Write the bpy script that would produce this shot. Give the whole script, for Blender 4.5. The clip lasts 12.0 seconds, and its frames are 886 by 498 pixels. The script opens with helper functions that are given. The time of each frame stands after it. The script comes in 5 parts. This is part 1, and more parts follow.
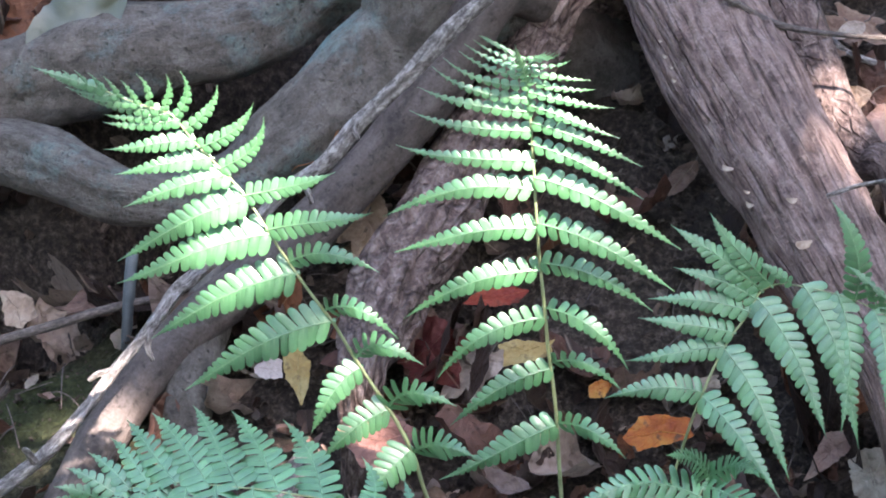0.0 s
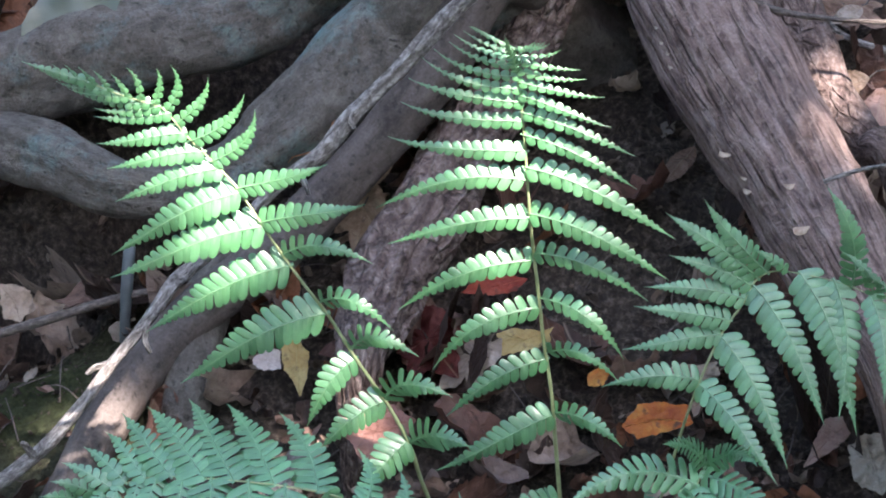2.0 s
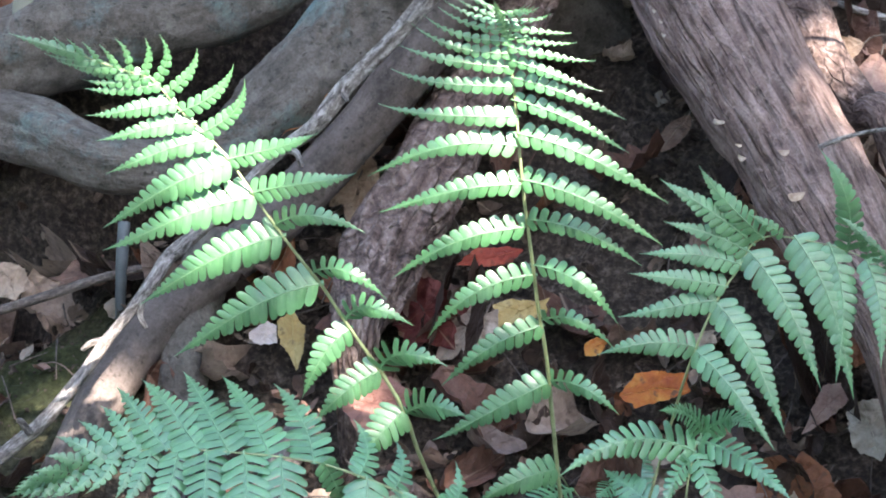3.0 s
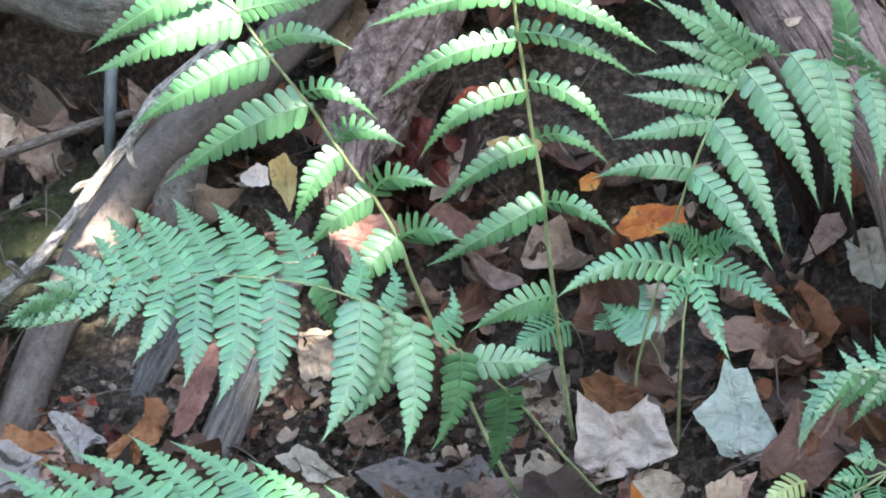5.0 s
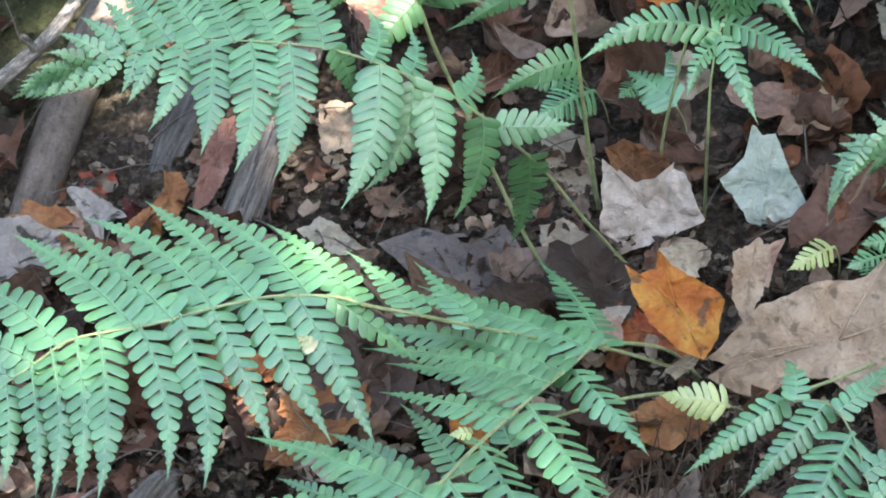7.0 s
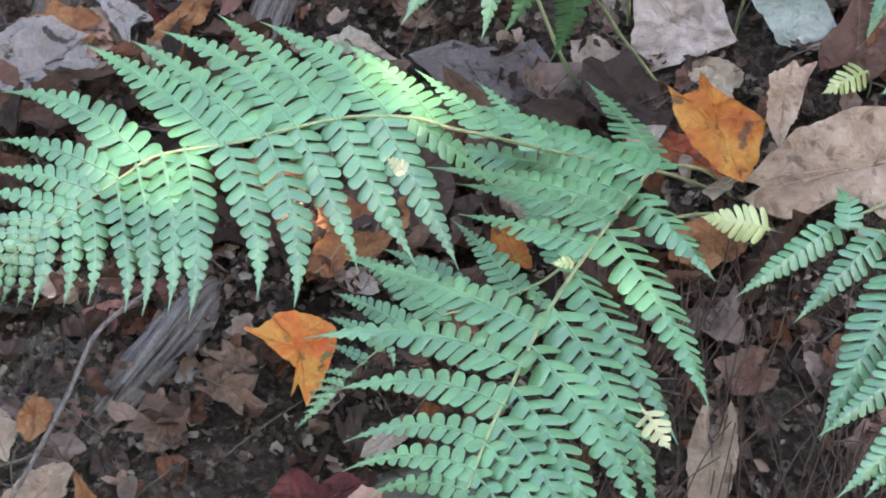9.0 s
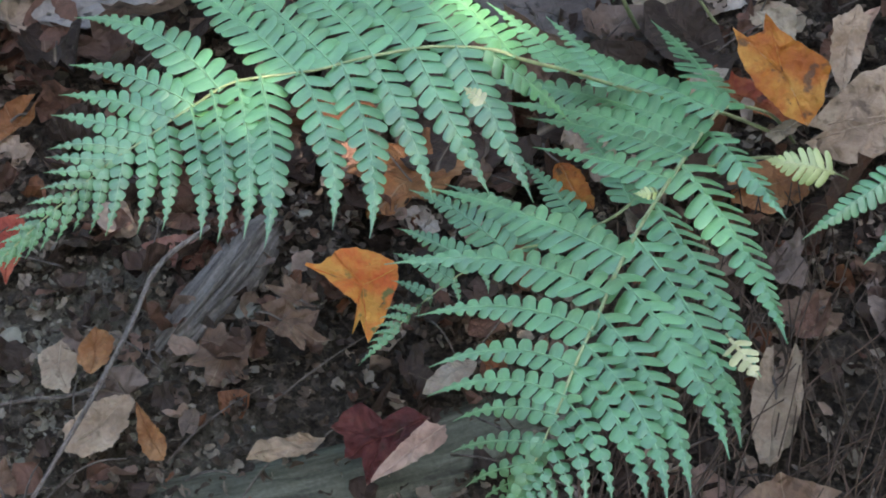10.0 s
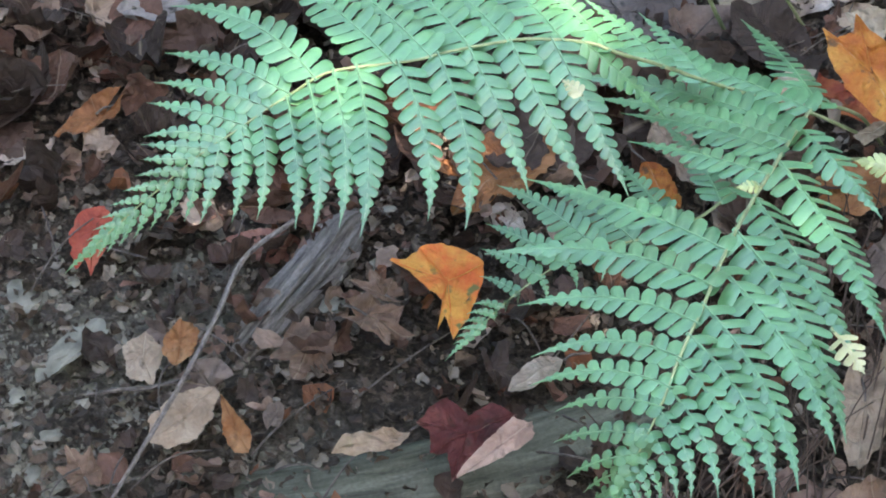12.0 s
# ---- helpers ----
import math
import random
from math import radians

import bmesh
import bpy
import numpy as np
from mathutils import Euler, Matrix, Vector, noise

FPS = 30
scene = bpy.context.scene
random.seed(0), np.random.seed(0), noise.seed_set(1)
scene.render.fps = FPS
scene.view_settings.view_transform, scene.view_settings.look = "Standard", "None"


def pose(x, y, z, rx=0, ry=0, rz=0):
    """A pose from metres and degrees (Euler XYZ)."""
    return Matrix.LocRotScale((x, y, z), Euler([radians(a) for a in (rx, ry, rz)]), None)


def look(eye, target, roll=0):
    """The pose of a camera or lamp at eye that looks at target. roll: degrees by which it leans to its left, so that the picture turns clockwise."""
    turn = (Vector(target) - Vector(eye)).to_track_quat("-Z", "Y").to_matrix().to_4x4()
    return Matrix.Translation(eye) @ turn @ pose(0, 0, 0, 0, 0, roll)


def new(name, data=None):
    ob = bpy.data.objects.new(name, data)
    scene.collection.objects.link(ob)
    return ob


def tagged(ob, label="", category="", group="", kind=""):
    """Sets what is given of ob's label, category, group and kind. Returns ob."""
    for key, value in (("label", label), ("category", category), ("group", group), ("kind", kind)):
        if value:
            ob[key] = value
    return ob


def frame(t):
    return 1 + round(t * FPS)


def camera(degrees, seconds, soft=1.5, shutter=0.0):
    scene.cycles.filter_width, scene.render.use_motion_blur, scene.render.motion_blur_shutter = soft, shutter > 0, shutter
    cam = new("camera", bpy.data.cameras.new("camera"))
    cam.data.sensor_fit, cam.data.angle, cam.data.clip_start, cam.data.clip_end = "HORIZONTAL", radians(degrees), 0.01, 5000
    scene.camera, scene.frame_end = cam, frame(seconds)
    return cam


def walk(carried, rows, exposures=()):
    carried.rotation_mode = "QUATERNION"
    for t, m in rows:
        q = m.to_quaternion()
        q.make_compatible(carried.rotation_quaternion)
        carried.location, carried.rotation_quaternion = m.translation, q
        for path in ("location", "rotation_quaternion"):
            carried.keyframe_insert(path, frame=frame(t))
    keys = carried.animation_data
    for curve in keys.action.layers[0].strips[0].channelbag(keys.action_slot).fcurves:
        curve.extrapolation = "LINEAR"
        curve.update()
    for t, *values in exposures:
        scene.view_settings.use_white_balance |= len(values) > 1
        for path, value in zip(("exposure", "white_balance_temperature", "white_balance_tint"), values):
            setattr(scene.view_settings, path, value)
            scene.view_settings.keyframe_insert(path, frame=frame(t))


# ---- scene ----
cam = camera(24.0, 12.0, soft=1.9)
PATH = [
    (0, (0.247, 0.075, 0.955), (-0.034, 1.826, 0.03), 0.4),
    (0.5, (0.249, 0.077, 0.955), (-0.032, 1.828, 0.03), 0.5),
    (1, (0.251, 0.08, 0.954), (-0.034, 1.829, 0.026), 0.3),
    (1.5, (0.254, 0.082, 0.957), (-0.035, 1.826, 0.022), -0.1),
    (2, (0.255, 0.081, 0.957), (-0.033, 1.823, 0.019), -0.3),
    (2.5, (0.258, 0.084, 0.956), (-0.031, 1.822, 0.008), -0.7),
    (4.5, (0.2618, 0.07, 0.9015), (-0.0208, 1.7868, -0.0848), -1.87),
    (5, (0.2631, 0.0751, 0.8965), (-0.0184, 1.7625, -0.14), -2.12),
    (5.5, (0.2614, 0.0785, 0.8873), (-0.0164, 1.7397, -0.1914), -2.05),
    (6, (0.2664, 0.0843, 0.8829), (-0.0166, 1.7126, -0.2428), -2.73),
    (6.5, (0.2644, 0.0851, 0.8766), (-0.0227, 1.688, -0.2843), -3.11),
    (7, (0.2631, 0.0857, 0.8692), (-0.0332, 1.6585, -0.3294), -3.46),
    (7.2, (0.2592, 0.0802, 0.8658), (-0.0348, 1.6452, -0.3431), -3.32),
    (9, (0.18, 0.082, 0.886), (-0.013, 1.539, -0.471), 0),
    (9.5, (0.182, 0.085, 0.879), (-0.036, 1.52, -0.498), -0.4),
    (10, (0.154, 0.073, 0.871), (-0.051, 1.504, -0.512), 0.4),
    (10.5, (0.162, 0.079, 0.871), (-0.087, 1.491, -0.523), -0.8),
    (11, (0.131, 0.066, 0.863), (-0.091, 1.493, -0.52), 0.7),
    (11.5, (0.137, 0.065, 0.864), (-0.107, 1.49, -0.518), 0.3),
    (12, (0.136, 0.068, 0.861), (-0.121, 1.498, -0.514), -0.2),
]
walk(cam, [(t, look(eye, target, roll)) for t, eye, target, roll in PATH],
     exposures=[(0.0, 3.50, 6900, 16), (1.0, 3.40, 6750, 17), (1.5, 2.92, 6700, 14), (2.0, 3.17, 6800, 13), (2.5, 3.42, 7000, 12), (4.5, 3.80, 7150, 6), (5.5, 3.88, 7450, 6), (6.5, 3.87, 7850, 9), (7.0, 3.77, 7750, 6), (9.0, 3.76, 7800, 13), (9.5, 3.32, 7550, 7), (10.0, 3.26, 7600, 7), (10.5, 3.45, 7650, 7), (11.0, 3.82, 7800, 14), (11.5, 3.86, 7800, 14), (12.0, 3.78, 7550, 8)])

# ---- light ----
SUN_DIR = Vector((0.36, -0.50, 0.79)).normalized()
sky_world = bpy.data.worlds.new("sky")
scene.world = sky_world
sky_world.use_nodes = True
wn = sky_world.node_tree
wn.nodes.clear()
sky = wn.nodes.new("ShaderNodeTexSky")
sky.sky_type, sky.sun_disc = "NISHITA", False
sky.sun_elevation = math.asin(SUN_DIR.z)
sky.sun_rotation = math.atan2(SUN_DIR.x, SUN_DIR.y)
sky_bg, sky_out = wn.nodes.new("ShaderNodeBackground"), wn.nodes.new("ShaderNodeOutputWorld")
sky_bg.inputs["Strength"].default_value = 0.10
wn.links.new(sky.outputs[0], sky_bg.inputs[0])
wn.links.new(sky_bg.outputs[0], sky_out.inputs[0])
sun = new("sun", bpy.data.lights.new("sun", "SUN"))
sun.data.energy, sun.data.angle, sun.data.color = 5.0, radians(0.53), (1.0, 0.925, 0.905)
sun.matrix_world = look(SUN_DIR * 12, (0, 0, 0))

# ---- materials ----


def material(name, rough=0.8, spec=0.3):
    m = bpy.data.materials.new(name)
    m.use_nodes = True
    t = m.node_tree
    b = t.nodes["Principled BSDF"]
    b.inputs["Roughness"].default_value = rough
    b.inputs["Specular IOR Level"].default_value = spec
    return m, t, b


def node(t, kind, **values):
    n = t.nodes.new(kind)
    for key, value in values.items():
        n.inputs[key.replace("_", " ")].default_value = value
    return n


def coords(t, scale=(1, 1, 1), kind="Object"):
    c, m = t.nodes.new("ShaderNodeTexCoord"), t.nodes.new("ShaderNodeMapping")
    m.inputs["Scale"].default_value = scale
    t.links.new(c.outputs[kind], m.inputs["Vector"])
    return m.outputs[0]


def noise_tex(t, vec, scale, detail=6.0, rough=0.6, warp=0.0):
    n = node(t, "ShaderNodeTexNoise", Scale=scale, Detail=detail, Roughness=rough, Distortion=warp)
    t.links.new(vec, n.inputs["Vector"])
    return n.outputs["Fac"]


def ramp(t, fac, *stops, steps=False):
    r = t.nodes.new("ShaderNodeValToRGB")
    if steps:
        r.color_ramp.interpolation = "CONSTANT"
    e = r.color_ramp.elements
    while len(e) < len(stops):
        e.new(0.5)
    for k, (p, c) in enumerate(stops):
        e[k].position = p
        e[k].color = (*c, 1) if len(c) == 3 else c
    t.links.new(fac, r.inputs[0])
    return r.outputs[0]


def mix(t, fac, a, b, how="MIX"):
    n = t.nodes.new("ShaderNodeMix")
    n.data_type, n.blend_type = "RGBA", how
    for socket, value in ((n.inputs[0], fac), (n.inputs[6], a), (n.inputs[7], b)):
        if hasattr(value, "is_linked"):
            t.links.new(value, socket)
        else:
            socket.default_value = value if isinstance(value, float) else (*value, 1)
    return n.outputs[2]


def bump(t, b, height, strength, distance):
    n = node(t, "ShaderNodeBump", Strength=strength, Distance=distance)
    t.links.new(height, n.inputs["Height"])
    t.links.new(n.outputs[0], b.inputs["Normal"])


def math_node(t, op, a, b):
    n = t.nodes.new("ShaderNodeMath")
    n.operation = op
    for socket, value in ((n.inputs[0], a), (n.inputs[1], b)):
        if hasattr(value, "is_linked"):
            t.links.new(value, socket)
        else:
            socket.default_value = value
    return n.outputs[0]


def attribute(t, name):
    n = t.nodes.new("ShaderNodeAttribute")
    n.attribute_name = name
    return n.outputs["Fac"]


def soil_material():
    m, t, b = material("damp_soil", 0.9, 0.2)
    v = coords(t)
    big, fine = noise_tex(t, v, 9, 8, 0.65), noise_tex(t, v, 160, 8, 0.7)
    base = ramp(t, fine, (0.28, (0.014, 0.011, 0.009)), (0.5, (0.066, 0.050, 0.040)), (0.72, (0.21, 0.170, 0.140)))
    pale = ramp(t, fine, (0.3, (0.09, 0.080, 0.066)), (0.7, (0.31, 0.285, 0.24)))
    moss = ramp(t, fine, (0.3, (0.012, 0.018, 0.006)), (0.75, (0.075, 0.085, 0.035)))
    grit = ramp(t, attribute(t, "grit"), (0.25, (0, 0, 0)), (0.8, (1, 1, 1)))
    mossy = ramp(t, attribute(t, "moss"), (0.25, (0, 0, 0)), (0.8, (1, 1, 1)))
    patch = ramp(t, big, (0.40, (0, 0, 0)), (0.62, (1, 1, 1)))
    c = mix(t, mix(t, 1.0, grit, patch, "MULTIPLY"), base, pale)
    c = mix(t, mossy, c, moss)
    t.links.new(c, b.inputs["Base Color"])
    bump(t, b, math_node(t, "ADD", fine, math_node(t, "MULTIPLY", noise_tex(t, v, 45, 6, 0.7), 1.5)), 1.0, 0.012)
    return m


def bark_material(name, dark, mid, light, stretch, scale, strength, lichen=0.0, rough=0.85, distance=0.006, stain=None, warp=0.3, pits=0.0, plates=None):
    """Bark whose grain runs along the tube: the tube's own lengthwise and round coordinates are in its UV map.
    pits: how dark the scattered pores are. plates: length and width of the bark's scales, in metres."""
    m, t, b = material(name, rough, 0.25)
    v, o = coords(t, (1 / stretch, 1, 1), "UV"), coords(t)
    grain = noise_tex(t, v, scale, 9, 0.68, warp)
    blot = noise_tex(t, o, 22, 6, 0.6)
    fine = noise_tex(t, o, 420, 4, 0.6)
    height = math_node(t, "ADD", grain, math_node(t, "MULTIPLY", fine, 0.25))
    c = ramp(t, grain, (0.36, dark), (0.50, mid), (0.66, light))
    c = mix(t, ramp(t, blot, (0.35, (0, 0, 0)), (0.7, (0.4, 0.4, 0.4))), c, mid)
    if plates:
        w = coords(t, (1 / plates[0], 1 / plates[1], 1), "UV")
        shift = node(t, "ShaderNodeTexNoise", Scale=2.2, Detail=4.0)
        t.links.new(w, shift.inputs["Vector"])
        bent = mix(t, 0.16, w, shift.outputs["Color"], "ADD")
        edge = t.nodes.new("ShaderNodeTexVoronoi")
        edge.feature = "DISTANCE_TO_EDGE"
        edge.inputs["Scale"].default_value = 1.0
        t.links.new(bent, edge.inputs["Vector"])
        gap = ramp(t, edge.outputs["Distance"], (0.0, (1, 1, 1)), (0.13, (0, 0, 0)))
        broken = ramp(t, noise_tex(t, o, 40, 4, 0.6), (0.42, (0.15, 0.15, 0.15)), (0.58, (1, 1, 1)))
        gap = mix(t, 1.0, gap, broken, "MULTIPLY")
        c = mix(t, mix(t, 1.0, gap, (0.6, 0.6, 0.6), "MULTIPLY"), c, tuple(0.45 * k for k in dark))
        height = math_node(t, "SUBTRACT", height, math_node(t, "MULTIPLY", gap, 0.6))
    if lichen:
        c = mix(t, ramp(t, noise_tex(t, o, 14, 7, 0.7), (0.55, (0, 0, 0)), (0.70, (lichen, lichen, lichen))), c, (0.13, 0.20, 0.20))
    if stain:
        far = t.nodes.new("ShaderNodeVectorMath")
        far.operation = "DISTANCE"
        far.inputs[1].default_value = stain
        t.links.new(o, far.inputs[0])
        near = math_node(t, "ADD", math_node(t, "MULTIPLY", far.outputs["Value"], 7.0), math_node(t, "MULTIPLY", noise_tex(t, o, 60, 6, 0.7), 0.9))
        c = mix(t, ramp(t, near, (0.45, (0.65, 0.65, 0.65)), (0.9, (0, 0, 0))), c, (0.17, 0.29, 0.29))
    if pits:
        pore = ramp(t, noise_tex(t, o, 170, 3, 0.55), (0.60, (0, 0, 0)), (0.68, (pits, pits, pits)))
        c = mix(t, pore, c, tuple(0.35 * k for k in dark))
        height = math_node(t, "SUBTRACT", height, math_node(t, "MULTIPLY", pore, 0.6))
        c = mix(t, ramp(t, noise_tex(t, o, 75, 5, 0.7), (0.52, (0, 0, 0)), (0.66, (0.55, 0.55, 0.55))), c, light)
    c = mix(t, 0.35, c, ramp(t, fine, (0.3, (0.25, 0.24, 0.23)), (0.7, (0.85, 0.85, 0.85))), "OVERLAY")
    t.links.new(c, b.inputs["Base Color"])
    bump(t, b, height, strength, distance)
    return m


def dead_leaf_material(name, tones, spots=(0.05, 0.03, 0.02), spot_amount=0.5, per_island=False):
    """Dry fallen leaf: blotched tissue, paler veins, dark rot spots, some light shining through."""
    m, t, b = material(name, 0.62, 0.35)
    o = coords(t)
    if per_island:
        g = t.nodes.new("ShaderNodeNewGeometry")
        pick = g.outputs["Random Per Island"]
    else:
        g = t.nodes.new("ShaderNodeObjectInfo")
        pick = g.outputs["Random"]
    if per_island:
        c = ramp(t, pick, *[(k / len(tones), tone) for k, tone in enumerate(tones)], steps=True)
        blot = noise_tex(t, o, 60, 6, 0.6)
        c = mix(t, 0.65, c, ramp(t, blot, (0.3, (0.28, 0.25, 0.22)), (0.7, (0.75, 0.75, 0.74))), "OVERLAY")
    else:
        blot = math_node(t, "ADD", noise_tex(t, o, 34, 7, 0.65, 0.4), math_node(t, "MULTIPLY", pick, 0.12))
        c = ramp(t, blot, *[(0.32 + 0.40 * k / (len(tones) - 1), tone) for k, tone in enumerate(tones)])
    fine = noise_tex(t, o, 300, 5, 0.65)
    c = mix(t, 0.30, c, ramp(t, fine, (0.3, (0.3, 0.3, 0.3)), (0.7, (0.72, 0.72, 0.72))), "OVERLAY")
    dots = ramp(t, noise_tex(t, o, 95, 3, 0.5), (0.60, (0, 0, 0)), (0.68, (spot_amount,) * 3))
    c = mix(t, dots, c, spots)
    vein = ramp(t, attribute(t, "vein"), (0.72, (0, 0, 0)), (0.98, (0.35, 0.35, 0.35)))
    c = mix(t, vein, c, (0.42, 0.33, 0.24))
    t.links.new(c, b.inputs["Base Color"])
    crumple = noise_tex(t, o, 70, 3, 0.5, 0.8)
    relief = math_node(t, "ADD", math_node(t, "MULTIPLY", attribute(t, "vein"), 0.2), math_node(t, "MULTIPLY", fine, 0.25))
    bump(t, b, math_node(t, "ADD", relief, math_node(t, "MULTIPLY", crumple, 2.2)), 0.9, 0.0035)
    tr = t.nodes.new("ShaderNodeBsdfTranslucent")
    t.links.new(c, tr.inputs["Color"])
    both = t.nodes.new("ShaderNodeMixShader")
    both.inputs[0].default_value = 0.22
    out = t.nodes["Material Output"]
    t.links.new(b.outputs[0], both.inputs[1])
    t.links.new(tr.outputs[0], both.inputs[2])
    t.links.new(both.outputs[0], out.inputs[0])
    return m


def fern_material(name, low, high, rib):
    """Leathery fern leaflet, paler along its ribs, a little light shining through."""
    m, t, b = material(name, 0.52, 1.0)
    o = coords(t)
    info = t.nodes.new("ShaderNodeObjectInfo")
    blot = math_node(t, "ADD", noise_tex(t, o, 45, 5, 0.6), math_node(t, "MULTIPLY", info.outputs["Random"], 0.22))
    c = ramp(t, blot, (0.35, low), (0.80, high))
    fine = noise_tex(t, o, 520, 4, 0.6)
    c = mix(t, 0.25, c, ramp(t, fine, (0.3, (0.35, 0.35, 0.35)), (0.7, (0.65, 0.65, 0.65))), "OVERLAY")
    lobe = t.nodes.new("ShaderNodeNewGeometry")
    c = mix(t, 0.5, c, ramp(t, lobe.outputs["Random Per Island"], (0.0, (0.30, 0.32, 0.32)), (1.0, (0.64, 0.63, 0.60))), "OVERLAY")
    c = mix(t, ramp(t, attribute(t, "vein"), (0.6, (0, 0, 0)), (1.0, (0.4, 0.4, 0.4))), c, rib)
    t.links.new(c, b.inputs["Base Color"])
    bump(t, b, math_node(t, "SUBTRACT", math_node(t, "MULTIPLY", fine, 0.5), attribute(t, "vein")), 0.30, 0.0010)
    tr = t.nodes.new("ShaderNodeBsdfTranslucent")
    t.links.new(c, tr.inputs["Color"])
    both = t.nodes.new("ShaderNodeMixShader")
    both.inputs[0].default_value = 0.06
    b.inputs["Coat Weight"].default_value = 0.9
    b.inputs["Coat IOR"].default_value = 1.55
    b.inputs["Coat Roughness"].default_value = 0.35
    t.links.new(b.outputs[0], both.inputs[1])
    t.links.new(tr.outputs[0], both.inputs[2])
    t.links.new(both.outputs[0], t.nodes["Material Output"].inputs[0])
    return m


def plain_material(name, dark, light, scale, rough=0.7, strength=0.3):
    m, t, b = material(name, rough, 0.3)
    o = coords(t)
    n = noise_tex(t, o, scale, 7, 0.65)
    t.links.new(ramp(t, n, (0.3, dark), (0.7, light)), b.inputs["Base Color"])
    bump(t, b, n, strength, 0.002)
    return m


STAIN = (-0.105, 1.665, 0.305)
SOIL = soil_material()
GREY_BARK = bark_material("smooth_grey_bark", (0.052, 0.045, 0.039), (0.094, 0.083, 0.072), (0.155, 0.140, 0.124), 1.6, 60, 0.8, 0.7, distance=0.006, stain=STAIN, warp=0.2, pits=0.45)
BROWN_BARK = bark_material("smooth_brown_bark", (0.046, 0.037, 0.033), (0.086, 0.070, 0.062), (0.135, 0.113, 0.102), 2.2, 45, 0.6, 0.0, warp=0.15, pits=0.4)
ROUGH_BARK = bark_material("scaly_bark", (0.060, 0.040, 0.036), (0.19, 0.134, 0.118), (0.40, 0.32, 0.29), 1.5, 110, 1.0, 0.0, distance=0.010, plates=(0.020, 0.009))
LOG_BARK = bark_material("furrowed_log_bark", (0.080, 0.052, 0.045), (0.215, 0.150, 0.132), (0.34, 0.262, 0.236), 5, 120, 0.9, 0.0, distance=0.008, warp=0.2, plates=(0.12, 0.010), pits=0.3)
OLD_WOOD = bark_material("weathered_wood", (0.040, 0.034, 0.030), (0.148, 0.130, 0.120), (0.28, 0.255, 0.24), 16, 300, 0.9, 0.0)
DARK_WOOD = bark_material("dark_weathered_wood", (0.020, 0.018, 0.018), (0.080, 0.075, 0.075), (0.19, 0.18, 0.175), 12, 260, 0.9, 0.0)
SLAB_WOOD = bark_material("green_grey_wood", (0.032, 0.032, 0.025), (0.078, 0.080, 0.062), (0.135, 0.138, 0.110), 9, 150, 0.5, 0.0)
PALE_TWIG = bark_material("pale_twig_bark", (0.07, 0.06, 0.055), (0.235, 0.215, 0.20), (0.55, 0.52, 0.49), 2.5, 260, 1.0, 0.0)
DARK_TWIG = bark_material("dark_twig_bark", (0.04, 0.033, 0.03), (0.11, 0.09, 0.08), (0.20, 0.17, 0.15), 3, 400, 0.6, 0.0)
GREY_TWIG = bark_material("grey_stick_bark", (0.07, 0.055, 0.05), (0.17, 0.14, 0.128), (0.29, 0.25, 0.23), 3, 400, 0.6, 0.0)
ROD = plain_material("blue_grey_rod", (0.055, 0.065, 0.07), (0.10, 0.112, 0.118), 60, 0.6)
GRIT = plain_material("soil_grit", (0.075, 0.068, 0.055), (0.25, 0.23, 0.19), 90, 0.9, 0.5)
STONE = plain_material("pale_stone", (0.075, 0.070, 0.056), (0.23, 0.215, 0.178), 55, 0.85, 0.5)
FUNGUS = plain_material("cream_fungus", (0.26, 0.17, 0.12), (0.62, 0.52, 0.43), 130, 0.8)
FERN = fern_material("fern_green", (0.030, 0.138, 0.049), (0.092, 0.272, 0.108), (0.21, 0.37, 0.19))
FERN_YELLOW = fern_material("fern_yellowing", (0.22, 0.30, 0.08), (0.42, 0.48, 0.18), (0.45, 0.46, 0.2))
FERN_DEAD = fern_material("fern_withered", (0.40, 0.36, 0.16), (0.58, 0.54, 0.28), (0.5, 0.4, 0.28))
STALK = plain_material("fern_stalk_green", (0.17, 0.21, 0.10), (0.34, 0.39, 0.21), 90, 0.5, 0.15)
TAN = dead_leaf_material("tan_leaf", ((0.17, 0.115, 0.08), (0.30, 0.215, 0.155), (0.42, 0.33, 0.25)))
PALE = dead_leaf_material("pale_leaf", ((0.22, 0.165, 0.13), (0.33, 0.265, 0.22), (0.43, 0.37, 0.33)), spot_amount=0.35)
BROWN = dead_leaf_material("brown_leaf", ((0.075, 0.042, 0.028), (0.15, 0.088, 0.06), (0.25, 0.165, 0.12)))
RUST = dead_leaf_material("rust_leaf", ((0.13, 0.045, 0.018), (0.24, 0.095, 0.035), (0.34, 0.17, 0.08)))
ORANGE = dead_leaf_material("orange_leaf", ((0.60, 0.070, 0.03), (0.66, 0.13, 0.03), (0.66, 0.29, 0.06)), (0.12, 0.15, 0.05), 0.9)
AMBER = dead_leaf_material("amber_leaf", ((0.22, 0.035, 0.012), (0.36, 0.11, 0.018), (0.45, 0.23, 0.05)), (0.07, 0.04, 0.025), 0.8)
RED = dead_leaf_material("red_leaf", ((0.030, 0.007, 0.008), (0.080, 0.013, 0.013), (0.15, 0.038, 0.030)))
YELLOW = dead_leaf_material("yellow_leaf", ((0.24, 0.15, 0.05), (0.36, 0.25, 0.09), (0.44, 0.35, 0.16)))
GREY = dead_leaf_material("grey_leaf", ((0.17, 0.145, 0.135), (0.24, 0.21, 0.20), (0.31, 0.28, 0.265)), (0.02, 0.018, 0.016), 0.9)
